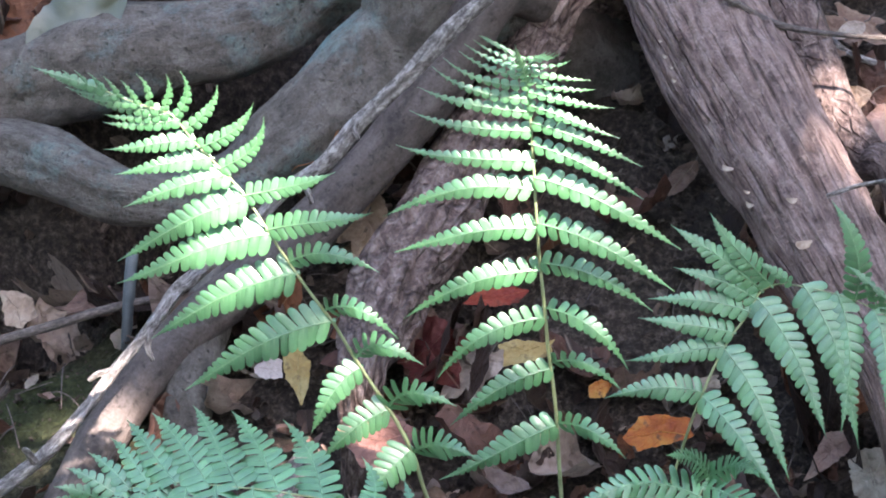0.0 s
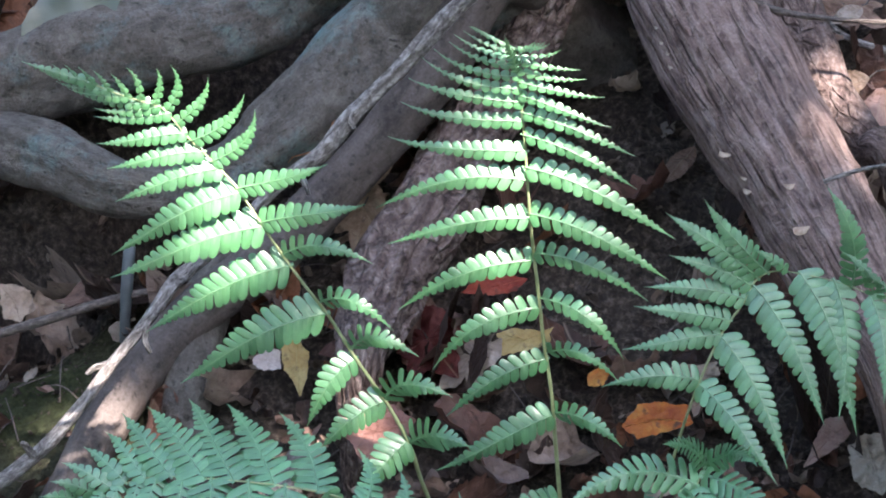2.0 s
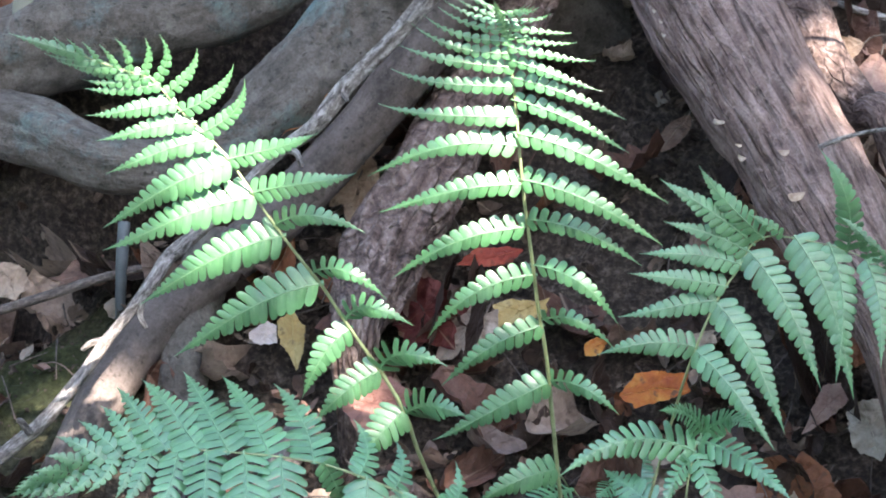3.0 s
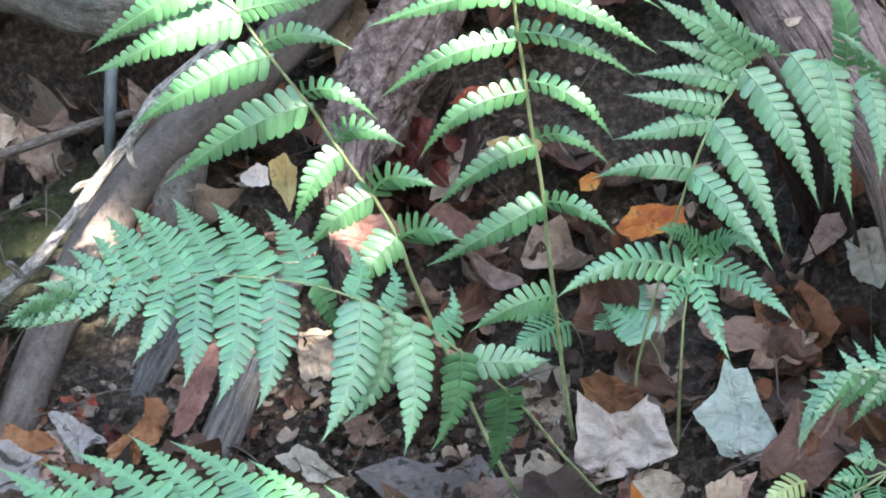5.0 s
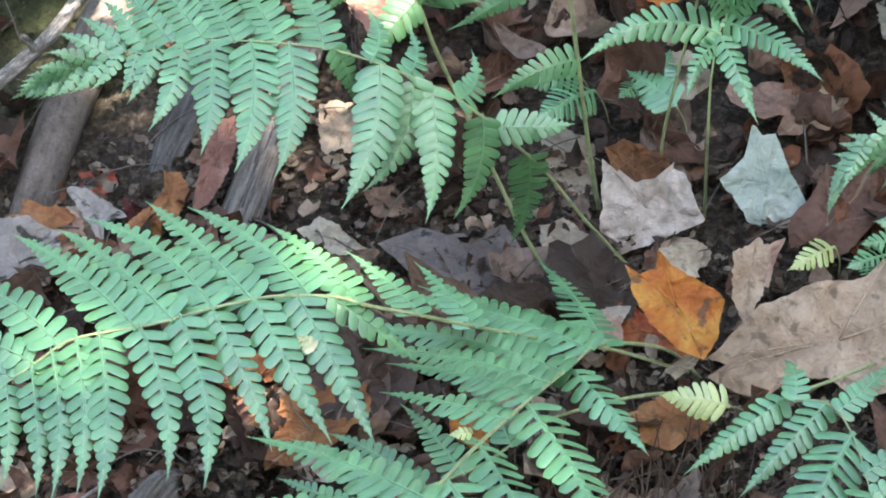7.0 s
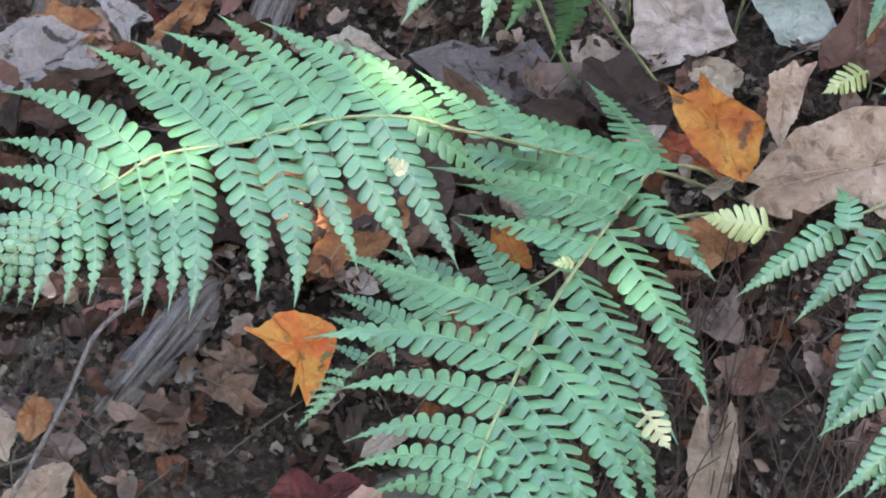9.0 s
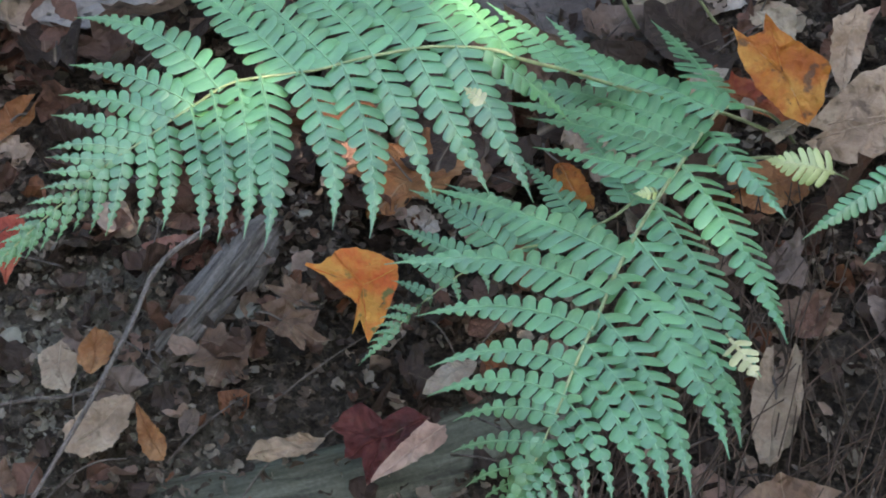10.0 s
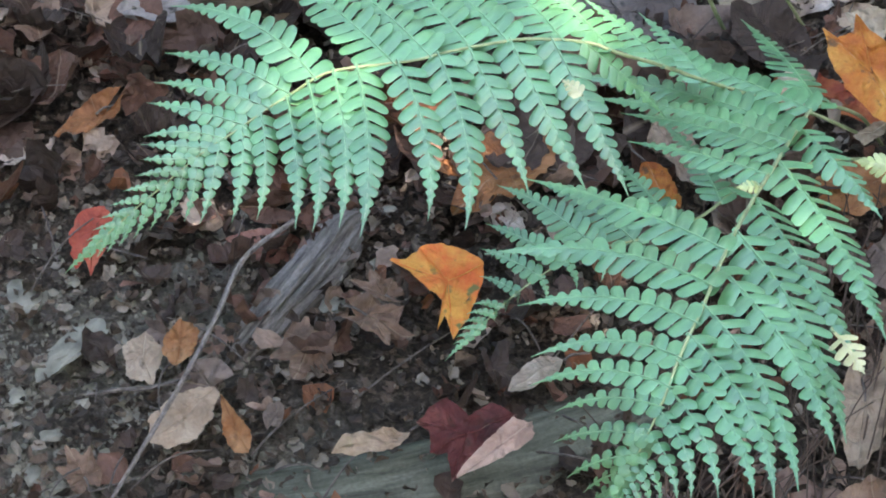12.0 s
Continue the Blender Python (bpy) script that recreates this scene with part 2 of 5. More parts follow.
SAGE = dead_leaf_material("grey_green_leaf", ((0.27, 0.34, 0.30), (0.36, 0.43, 0.39), (0.46, 0.51, 0.47)), spot_amount=0.15)
PURPLE = dead_leaf_material("purple_grey_leaf", ((0.085, 0.065, 0.062), (0.115, 0.092, 0.087), (0.150, 0.124, 0.118)), (0.02, 0.018, 0.016), 0.9)
BLUSH = dead_leaf_material("pinkish_leaf", ((0.22, 0.125, 0.095), (0.36, 0.225, 0.180), (0.48, 0.335, 0.275)), spot_amount=0.35)
DULL_GREEN = fern_material("dull_green_leaf", (0.030, 0.040, 0.018), (0.052, 0.064, 0.032), (0.07, 0.08, 0.045))
GREEN = fern_material("green_leaf", (0.06, 0.15, 0.04), (0.14, 0.27, 0.09), (0.25, 0.36, 0.15))
CRUMBS = dead_leaf_material("leaf_crumb", ((0.030, 0.021, 0.016), (0.075, 0.055, 0.043), (0.16, 0.128, 0.104), (0.045, 0.033, 0.026), (0.105, 0.074, 0.056), (0.21, 0.175, 0.145), (0.085, 0.058, 0.044)), per_island=True)
LITTER = dead_leaf_material("mixed_litter", ((0.030, 0.018, 0.014), (0.075, 0.043, 0.034), (0.20, 0.125, 0.100), (0.045, 0.026, 0.020), (0.125, 0.063, 0.046), (0.24, 0.165, 0.130), (0.085, 0.042, 0.029), (0.035, 0.022, 0.017), (0.16, 0.115, 0.098), (0.15, 0.060, 0.030), (0.055, 0.034, 0.027), (0.30, 0.225, 0.18), (0.11, 0.052, 0.038)), per_island=True)
NEEDLE = plain_material("dry_needles", (0.03, 0.018, 0.013), (0.10, 0.062, 0.044), 30, 0.7)
CANOPY = fern_material("tree_leaves", (0.04, 0.10, 0.03), (0.08, 0.17, 0.05), (0.10, 0.18, 0.06))

# ---- shapes ----
rng = random.Random(7)


def ground_z(x, y):
    """Level leaf litter that turns into a bank behind the ferns."""
    k = 0.07
    s = (y - 1.30) / k
    bank = 0.55 * k * math.log1p(math.exp(min(s, 30))) if s < 30 else 0.55 * (y - 1.30)
    if bank > 0.6:
        bank = 0.6 + (bank - 0.6) * 0.25
    hollow = 0.45 * math.exp(-((x + 0.20) ** 2 + (y - 1.70) ** 2) / 0.008) + 0.22 * math.exp(-((x + 0.40) ** 2 + (y - 1.58) ** 2) / 0.010)
    return min(bank, 12.0) - hollow


def rough_z(x, y):
    if abs(x) > 3 or abs(y) > 5:
        return ground_z(x, y)
    p = Vector((x, y, 0.0))
    return ground_z(x, y) + 0.010 * noise.fractal(p * 9, 0.8, 2.0, 4) - 0.004 + (0.007 + 0.004 * (y > 1.42)) * noise.fractal(p * 45, 0.7, 2.0, 3)


def spline(points, n):
    """Catmull-Rom through rows of any width, n steps for each stretch."""
    q = [np.array(p, float) for p in points]
    q = [2 * q[0] - q[1]] + q + [2 * q[-1] - q[-2]]
    out = []
    for i in range(1, len(q) - 2):
        a, b, c, d = q[i - 1:i + 3]
        for k in range(n):
            u = k / n
            out.append(0.5 * (2 * b + (c - a) * u + (2 * a - 5 * b + 4 * c - d) * u * u + (3 * b - a - 3 * c + d) * u ** 3))
    out.append(q[-2])
    return np.array(out)


def mesh_object(name, verts, faces, mat, parent=None, label="", vein=None, uvs=None, smooth=True):
    me = bpy.data.meshes.new(name)
    me.from_pydata(verts, [], faces)
    if smooth:
        me.polygons.foreach_set("use_smooth", [True] * len(me.polygons))
    if vein is not None:
        me.attributes.new("vein", "FLOAT", "POINT").data.foreach_set("value", vein)
    if uvs is not None:
        layer = me.uv_layers.new(name="along")
        flat = [c for p in me.polygons for v in p.vertices for c in uvs[v]]
        layer.data.foreach_set("uv", flat)
    me.materials.append(mat)
    ob = new(name, me)
    if parent:
        ob.parent = parent
        ob.matrix_parent_inverse = parent.matrix_world.inverted()
    if label:
        ob["label"] = label
    return ob


def tube_data(points, n=6, sides=16, knots=0.0, ridge=0.0, ridges=9, seed=0, flat=1.0, crack=0.0):
    """A round, uneven stem through rows of x, y, z, radius, with closed ends. flat squeezes it upwards and downwards."""
    c = spline(points, n)
    verts, faces, uvs = [], [], []
    side = Vector((0.3, 0.2, 1.0))
    length = 0.0
    m = len(c)
    for i in range(m):
        p = Vector(c[i][:3])
        d = Vector(c[min(i + 1, m - 1)][:3]) - Vector(c[max(i - 1, 0)][:3])
        d.normalize()
        u = (side - d * side.dot(d)).normalized()
        w = d.cross(u)
        side = u
        if i:
            length += (p - Vector(c[i - 1][:3])).length
        r = max(c[i][3], 0.0004)
        for k in range(sides + 1):
            a = 2 * math.pi * k / sides + math.pi
            e = u * math.cos(a) * flat + w * math.sin(a)
            q = Vector((math.cos(a) * 1.3, math.sin(a) * 1.3, length / 0.09)) + Vector((seed * 3.7, 0, seed))
            s = 1 + knots * noise.fractal(q, 0.9, 2.0, 3)
            if ridge:
                s += ridge * noise.noise(Vector((math.cos(a) * ridges * 0.5, math.sin(a) * ridges * 0.5, length / 0.07 + seed)))
                s += 0.5 * ridge * noise.noise(Vector((math.cos(a) * ridges, math.sin(a) * ridges, length / 0.025 + seed)))
            if crack:
                wob = 0.5 * noise.noise(Vector((math.cos(a) * 2, math.sin(a) * 2, length / 0.03 + seed)))
                f1 = noise.noise(Vector((math.cos(a) * ridges * 0.55 + wob, math.sin(a) * ridges * 0.55, length / 0.13 + seed)))
                s -= crack * max(0.0, 1 - abs(f1) / 0.16) ** 0.7
            verts.append(p + e * r * s)
            uvs.append((length, (a - math.pi) * points[0][3]))
    for i in range(m - 1):
        for k in range(sides):
            a = i * (sides + 1) + k
            faces.append((a, a + 1, a + sides + 2, a + sides + 1))
    for ring, turn in ((0, -1), (m - 1, 1)):
        verts.append(Vector(c[ring][:3]))
        uvs.append((0 if ring == 0 else length, 0.2))
        for k in range(sides):
            a = ring * (sides + 1) + k
            faces.append((a, a + 1, len(verts) - 1)[::turn])
    return verts, faces, uvs


def stem(name, mat, points, label="", category="", parent=None, kind="", **shape):
    v, f, uv = tube_data(points, **shape)
    ob = mesh_object(name, v, f, mat, parent, uvs=uv)
    if not parent:
        tagged(ob, label, category, kind=kind)
    elif label:
        ob["label"] = label
    return ob


# ---- ground ----


def build_ground():
    xs = [-1.1 + 0.0115 * k for k in range(192)]
    ys = [0.35 + 0.0115 * k for k in range(174)]
    grow = [0.03, 0.08, 0.2, 0.5, 1.2, 3, 8, 25, 80, 300, 1200]
    xs = [xs[0] - g for g in reversed(grow)] + xs + [xs[-1] + g for g in grow]
    ys = [ys[0] - g for g in reversed(grow)] + ys + [ys[-1] + g for g in grow]
    nx = len(xs)
    verts = [(x, y, rough_z(x, y)) for y in ys for x in xs]
    faces = [(j * nx + i, j * nx + i + 1, (j + 1) * nx + i + 1, (j + 1) * nx + i) for j in range(len(ys) - 1) for i in range(nx - 1)]
    ob = mesh_object("ground", verts, faces, SOIL)
    for name, spot in (("grit", ((-0.20, 0.82), 0.26)), ("moss", ((-0.30, 1.42), 0.21))):
        (cx, cy), size = spot
        ob.data.attributes.new(name, "FLOAT", "POINT").data.foreach_set(
            "value", [max(0.0, 1 - math.hypot(v[0] - cx, v[1] - cy) / size) + 0.25 * noise.noise(Vector(v) * 14) for v in verts])
    tagged(ob, "dark damp woodland soil rising to a bank", "ground", kind="structure")


build_ground()

# ---- roots, log and branches ----
stem("tree_root", GREY_BARK,
     [(-0.597, 1.697, 0.169, 0.044), (-0.444, 1.660, 0.228, 0.044), (-0.373, 1.680, 0.238, 0.045), (-0.295, 1.700, 0.262, 0.044), (-0.226, 1.710, 0.276, 0.037), (-0.170, 1.730, 0.292, 0.032), (-0.093, 1.750, 0.328, 0.030), (0.048, 1.787, 0.218, 0.024)],
     "smooth grey tree root with green lichen stains on the bank", "root", n=10, sides=40, knots=0.18, ridge=0.05, ridges=14, seed=1)
stem("tree_root", GREY_BARK,
     [(0.128, 1.800, 0.225, 0.042), (0.011, 1.680, 0.359, 0.042), (-0.047, 1.660, 0.309, 0.041), (-0.084, 1.630, 0.274, 0.039), (-0.122, 1.600, 0.241, 0.037), (-0.161, 1.580, 0.211, 0.031), (-0.209, 1.560, 0.199, 0.024), (-0.263, 1.550, 0.202, 0.024), (-0.326, 1.580, 0.209, 0.028), (-0.396, 1.620, 0.201, 0.030), (-0.448, 1.660, 0.193, 0.026), (-0.574, 1.757, 0.201, 0.020)],
     "thick knobbly grey root bending round a dark hollow", "root", n=8, sides=40, knots=0.22, ridge=0.05, seed=2)
stem("tree_root", BROWN_BARK,
     [(0.135, 1.814, 0.233, 0.024), (0.049, 1.660, 0.364, 0.024), (0.002, 1.620, 0.304, 0.023), (-0.035, 1.592, 0.254, 0.022), (-0.066, 1.570, 0.220, 0.021), (-0.099, 1.540, 0.188, 0.021), (-0.132, 1.501, 0.163, 0.021), (-0.168, 1.471, 0.140, 0.020), (-0.200, 1.431, 0.113, 0.020), (-0.221, 1.395, 0.089, 0.020), (-0.235, 1.355, 0.064, 0.018), (-0.244, 1.314, 0.044, 0.017), (-0.247, 1.258, 0.026, 0.016), (-0.245, 1.203, 0.011, 0.015), (-0.241, 1.150, -0.006, 0.014), (-0.237, 1.100, -0.033, 0.012)],
     "smooth brown-grey root running down the bank into the litter", "root", n=8, sides=32, knots=0.07, ridge=0.015, seed=3)
stem("tree_root", ROUGH_BARK,
     [(0.165, 1.892, 0.276, 0.025), (0.091, 1.720, 0.344, 0.025), (0.067, 1.690, 0.309, 0.026), (0.045, 1.650, 0.264, 0.027), (0.019, 1.600, 0.223, 0.030), (-0.000, 1.550, 0.195, 0.032), (-0.019, 1.500, 0.169, 0.031), (-0.026, 1.440, 0.151, 0.026), (-0.023, 1.380, 0.152, 0.017), (-0.029, 1.392, 0.025, 0.013)],
     "rough scaly brown root behind the fern", "root", n=20, sides=90, knots=0.18, ridge=0.13, ridges=14, seed=4, crack=0.06)
stem("fallen_log", LOG_BARK,
     [(0.114, 1.957, 0.311, 0.053), (0.173, 1.740, 0.367, 0.053), (0.199, 1.680, 0.341, 0.052), (0.233, 1.620, 0.309, 0.052), (0.275, 1.550, 0.271, 0.049), (0.314, 1.480, 0.237, 0.043), (0.349, 1.420, 0.202, 0.036), (0.378, 1.360, 0.175, 0.029), (0.442, 1.226, -0.038, 0.023)],
     "pinkish brown fallen log with furrowed bark and pale fungi", "log", n=30, sides=150, knots=0.10, ridge=0.035, ridges=18, seed=5, crack=0.022)
stem("tree_root", ROUGH_BARK,
     [(0.195, 1.958, 0.312, 0.023), (0.258, 1.760, 0.345, 0.023), (0.290, 1.700, 0.300, 0.024), (0.316, 1.660, 0.268, 0.021), (0.344, 1.620, 0.249, 0.017), (0.370, 1.580, 0.240, 0.014), (0.456, 1.448, 0.036, 0.011)],
     "thin dark brown root beside the fallen log", "root", n=8, sides=28, knots=0.15, ridge=0.05, seed=6)
stem("tree_root", GREY_BARK,
     [(-0.158, 1.530, 0.158, 0.016), (-0.164, 1.507, 0.150, 0.019), (-0.170, 1.483, 0.130, 0.021), (-0.172, 1.444, 0.105, 0.021), (-0.171, 1.412, 0.077, 0.019), (-0.168, 1.384, 0.046, 0.016), (-0.166, 1.360, 0.010, 0.013)],
     "short grey root stub beside the smooth root", "root", n=8, sides=32, knots=0.14, ridge=0.03, seed=7)
stem("weathered_root", OLD_WOOD,
     [(-0.070, 1.392, 0.066, 0.010), (-0.078, 1.352, 0.054, 0.013), (-0.085, 1.311, 0.040, 0.014), (-0.090, 1.268, 0.029, 0.014), (-0.095, 1.223, 0.016, 0.013), (-0.102, 1.188, 0.000, 0.011), (-0.106, 1.160, -0.018, 0.007)],
     "grey weathered root with split grain in the litter", "root", n=10, sides=40, knots=0.12, ridge=0.16, ridges=14, seed=8)
stem("weathered_root", DARK_WOOD,
     [(-0.146, 1.380, 0.064, 0.008), (-0.149, 1.358, 0.054, 0.010), (-0.154, 1.324, 0.040, 0.012), (-0.162, 1.291, 0.025, 0.011), (-0.170, 1.269, 0.008, 0.008), (-0.175, 1.250, -0.012, 0.006)],
     "dark split root beside the weathered one", "root", n=10, sides=40, knots=0.12, ridge=0.18, ridges=14, seed=18)
stem("weathered_root", OLD_WOOD,
     [(-0.080, 0.985, -0.008, 0.009), (-0.086, 0.960, 0.004, 0.013), (-0.094, 0.926, 0.006, 0.015), (-0.107, 0.893, 0.004, 0.014), (-0.121, 0.868, -0.004, 0.010), (-0.132, 0.850, -0.012, 0.005)],
     "short piece of split grey wood in the litter", "wood", n=12, sides=60, knots=0.14, ridge=0.26, ridges=16, seed=9)
for wood in [ob for ob in bpy.data.objects if ob.name.startswith("weathered_root")]:
    rnd = random.Random(len(wood.data.vertices))
    sides = 60 if len(wood.data.vertices) > 3500 else 40
    rings = (len(wood.data.vertices) - 2) // (sides + 1)
    for _ in range(9):
        k, i = rnd.randrange(sides), rnd.randrange(2, rings // 2)
        j = min(rings - 3, i + rnd.randrange(rings // 4, rings // 2))
        run = [wood.data.vertices[r * (sides + 1) + k].co for r in (i, (2 * i + j) // 3, (i + 2 * j) // 3, j)]
        out = (run[1] - sum((wood.data.vertices[((2 * i + j) // 3) * (sides + 1) + q].co for q in range(sides)), Vector()) / sides).normalized()
        if out.z < 0.1:
            continue
        lift = (0.0, 0.0008, 0.0010, rnd.uniform(0.001, 0.005))
        stem("splinter", wood.data.materials[0], [(*(p + out * h), r) for p, h, r in zip(run, lift, (0.0012, 0.0016, 0.0014, 0.0005))], parent=wood, n=4, sides=8, knots=0.2, flat=0.7, seed=k)
stem("old_plank", SLAB_WOOD,
     [(-0.101, 0.757, -0.012, 0.022), (-0.019, 0.781, -0.008, 0.028), (0.056, 0.821, -0.008, 0.031), (0.131, 0.889, -0.020, 0.029)],
     "flat dark green-grey piece of old wood in the litter", "wood", n=10, sides=40, knots=0.08, ridge=0.03, seed=10, flat=0.6)
stem("fallen_branch", PALE_TWIG,
     [(0.043, 1.560, 0.391, 0.0057), (0.014, 1.550, 0.364, 0.0066), (-0.018, 1.540, 0.328, 0.0066), (-0.052, 1.520, 0.297, 0.0066), (-0.073, 1.500, 0.271, 0.0057), (-0.102, 1.480, 0.251, 0.0049), (-0.138, 1.440, 0.220, 0.0049), (-0.168, 1.410, 0.200, 0.0057), (-0.180, 1.385, 0.185, 0.0049), (-0.206, 1.355, 0.154, 0.0049), (-0.234, 1.310, 0.120, 0.0049), (-0.262, 1.285, 0.099, 0.0049), (-0.298, 1.250, 0.079, 0.0041)],
     "long pale dead branch lying along the smooth root", "branch", n=10, sides=20, knots=0.34, ridge=0.22, ridges=6, seed=11)
stem("stick", DARK_TWIG,
     [(-0.353, 1.460, 0.101, 0.004), (-0.300, 1.477, 0.115, 0.004), (-0.256, 1.491, 0.127, 0.004), (-0.211, 1.496, 0.140, 0.003)],
     "thin dark brown stick on the mossy soil", "stick", n=6, sides=10, knots=0.12, seed=12)
stem("rod", ROD,
     [(-0.239, 1.513, 0.168, 0.005), (-0.238, 1.493, 0.138, 0.005), (-0.241, 1.485, 0.094, 0.004)],
     "thin blue-grey rod stuck in the soil", "rod", n=4, sides=12, knots=0.02, seed=13)
stem("stick", GREY_TWIG,
     [(-0.110, 0.941, 0.030, 0.0016), (-0.131, 0.905, 0.030, 0.0016), (-0.135, 0.856, 0.030, 0.0015), (-0.140, 0.811, 0.030, 0.0014), (-0.147, 0.765, 0.030, 0.0013), (-0.156, 0.722, 0.026, 0.0011)],
     "long thin grey stick across the leaf litter", "stick", n=8, sides=10, knots=0.12, seed=14)
stem("stick", DARK_TWIG, [(-0.197, 0.801, 0.012, 0.0010), (-0.181, 0.808, 0.012, 0.0013), (-0.163, 0.813, 0.012, 0.0013), (-0.143, 0.824, 0.012, 0.0010)],
     "short dark twig on the gravel", "stick", n=6, sides=8, knots=0.15, seed=17)
stem("stick", DARK_TWIG,
     [(0.220, 1.620, 0.380, 0.003), (0.260, 1.630, 0.357, 0.003), (0.308, 1.620, 0.355, 0.002), (0.360, 1.620, 0.355, 0.002)],
     "thin black twig above the fallen log", "stick", n=6, sides=8, knots=0.15, seed=15)
stem("stick", PALE_TWIG,
     [(0.294, 1.780, 0.304, 0.003), (0.324, 1.752, 0.288, 0.003), (0.367, 1.749, 0.277, 0.003)],
     "thin white twig on brown leaves", "stick", n=6, sides=8, knots=0.15, seed=16)
branch = bpy.data.objects["fallen_branch"]
for stub in (
        [(-0.095, 1.487, 0.254, 0.0030), (-0.085, 1.480, 0.255, 0.0024), (-0.080, 1.475, 0.245, 0.0016)],
        [(-0.184, 1.376, 0.178, 0.0030), (-0.184, 1.370, 0.167, 0.0024), (-0.180, 1.368, 0.158, 0.0016)],
        [(-0.206, 1.355, 0.154, 0.0030), (-0.217, 1.350, 0.153, 0.0024), (-0.224, 1.348, 0.148, 0.0016)],
        [(-0.170, 1.410, 0.197, 0.0030), (-0.158, 1.405, 0.205, 0.0024), (-0.149, 1.400, 0.217, 0.0016)],
        [(-0.048, 1.520, 0.302, 0.0030), (-0.053, 1.512, 0.295, 0.0024), (-0.049, 1.508, 0.287, 0.0016)],
        [(-0.250, 1.292, 0.109, 0.0030), (-0.253, 1.288, 0.120, 0.0024), (-0.255, 1.285, 0.124, 0.0016)]):
    stem("twig_stub", PALE_TWIG, stub, "short broken side twig", parent=branch, n=5, sides=10, knots=0.25, ridge=0.1, seed=21)
stem("stick", PALE_TWIG, [(0.306, 1.452, 0.296, 0.0018), (0.320, 1.452, 0.303, 0.0018), (0.336, 1.450, 0.310, 0.0016), (0.358, 1.440, 0.320, 0.0013)], "thin pale twig lying across the fallen log", "stick", n=6, sides=10, knots=0.15, seed=31)


# ---- ferns ----


def leaflet(name, base, tip, ahead, up, width, mat, parent, seed, bend=0.0, bow=0.04, hook=0.08, pitch=0.0038, arch=0.0, shingle=1.0):
    """One pinna: a midrib with blunt, oblong, close-set lobes on both sides that shrink and merge into a long fine point."""
    rnd = random.Random(seed)
    v = tip - base
    size = v.length
    n = max(5, min(20, round(size / (pitch + 0.024 * size))))
    verts, faces, vein = [], [], []
    hook *= rnd.uniform(0.6, 1.4)
    aside = ahead - v * (ahead.dot(v) / size ** 2)
    aside = aside.normalized() if aside.length > 1e-4 else up.cross(v).normalized()
    bend = (bend + 0.44 * hook) * size * 4

    def spot(u):
        return base + v * u + (aside * bend + up * (bow * size * 4)) * (u * (1 - u)) + aside * (hook * size * (u ** 4 - u)) + Vector((0, 0, arch * size * 4 * u * (1 - u)))

    def add(p, k):
        verts.append(p)
        vein.append(k)
        return len(verts) - 1

    power = 1.22
    for side in (-1, 1):
        slip = rnd.uniform(-0.25, 0.25)
        for i in range(n):
            s = (i + 0.55 + slip) / n
            u0 = 0.90 * (1 - (1 - s) ** power) + 0.006
            step = 0.90 * power * (1 - s) ** (power - 1) / n
            p = spot(u0)
            d = (spot(min(1, u0 + 0.02)) - spot(max(0, u0 - 0.02))).normalized()
            out = d.cross(up).normalized() * side
            nor = out.cross(d) * side
            swell = 0.86 + 0.40 * min(u0, 0.35)
            long = width * 1.10 * swell * max(0.04, (1 - (u0 / 0.97) ** 2.0) * (1 - 0.30 * u0 * u0)) * rnd.uniform(0.93, 1.05)
            lean = math.radians(17 + 33 * u0 * u0 + rnd.uniform(-5, 5))
            wide = 0.5 * step * size * math.cos(lean) * rnd.uniform(0.92, 1.02)
            axis = out * math.cos(lean) + d * math.sin(lean)
            cross = d * math.cos(lean) - out * math.sin(lean)
            drop = rnd.uniform(0.06, 0.38)
            fold = rnd.uniform(0.16, 0.42)
            tilt = shingle * rnd.uniform(0.20, 0.55) * max(-0.25, min(1.0, -3 * d.y))
            rows = []
            for w, k in ((0.0, 0.94), (0.40, 1.0), (0.72, 0.97), (0.89, 0.79), (0.97, 0.50), (1.0, 0.18)):
                q = p + axis * long * w - nor * long * drop * w * w + d * (0.12 * long * w * w)
                rows.append((add(q - cross * wide * k - nor * wide * k * (fold + tilt), 0.0), add(q + nor * 0.0002, 1.0 - 0.75 * w), add(q + cross * wide * k - nor * wide * k * (fold - tilt), 0.0)))
            for a, b in zip(rows, rows[1:]):
                for k in (0, 1):
                    q = (a[k], a[k + 1], b[k + 1], b[k])
                    faces.append(q if side < 0 else q[::-1])
    # the wing that joins the lobes along the midrib and runs out into the point
    web = []
    for k in range(17):
        u = k / 16
        d = (spot(min(1, u + 0.02)) - spot(max(0, u - 0.02))).normalized()
        out = d.cross(up).normalized()
        w = max(0.00015, width * (1 - (min(u, 0.97) / 0.97) ** 2.0) * (0.10 + 0.75 * u ** 3))
        p = spot(u) - up * 0.0003
        web.append((add(p - out * w - up * (0.40 * w), 0.1), add(p + up * 0.0003, 1.0), add(p + out * w - up * (0.40 * w), 0.1)))
    for a, b in zip(web, web[1:]):
        for k in (0, 1):
            faces.append((a[k], a[k + 1], b[k + 1], b[k]))
    rib = [spot(k / 10) for k in range(11)]
    start = len(verts)
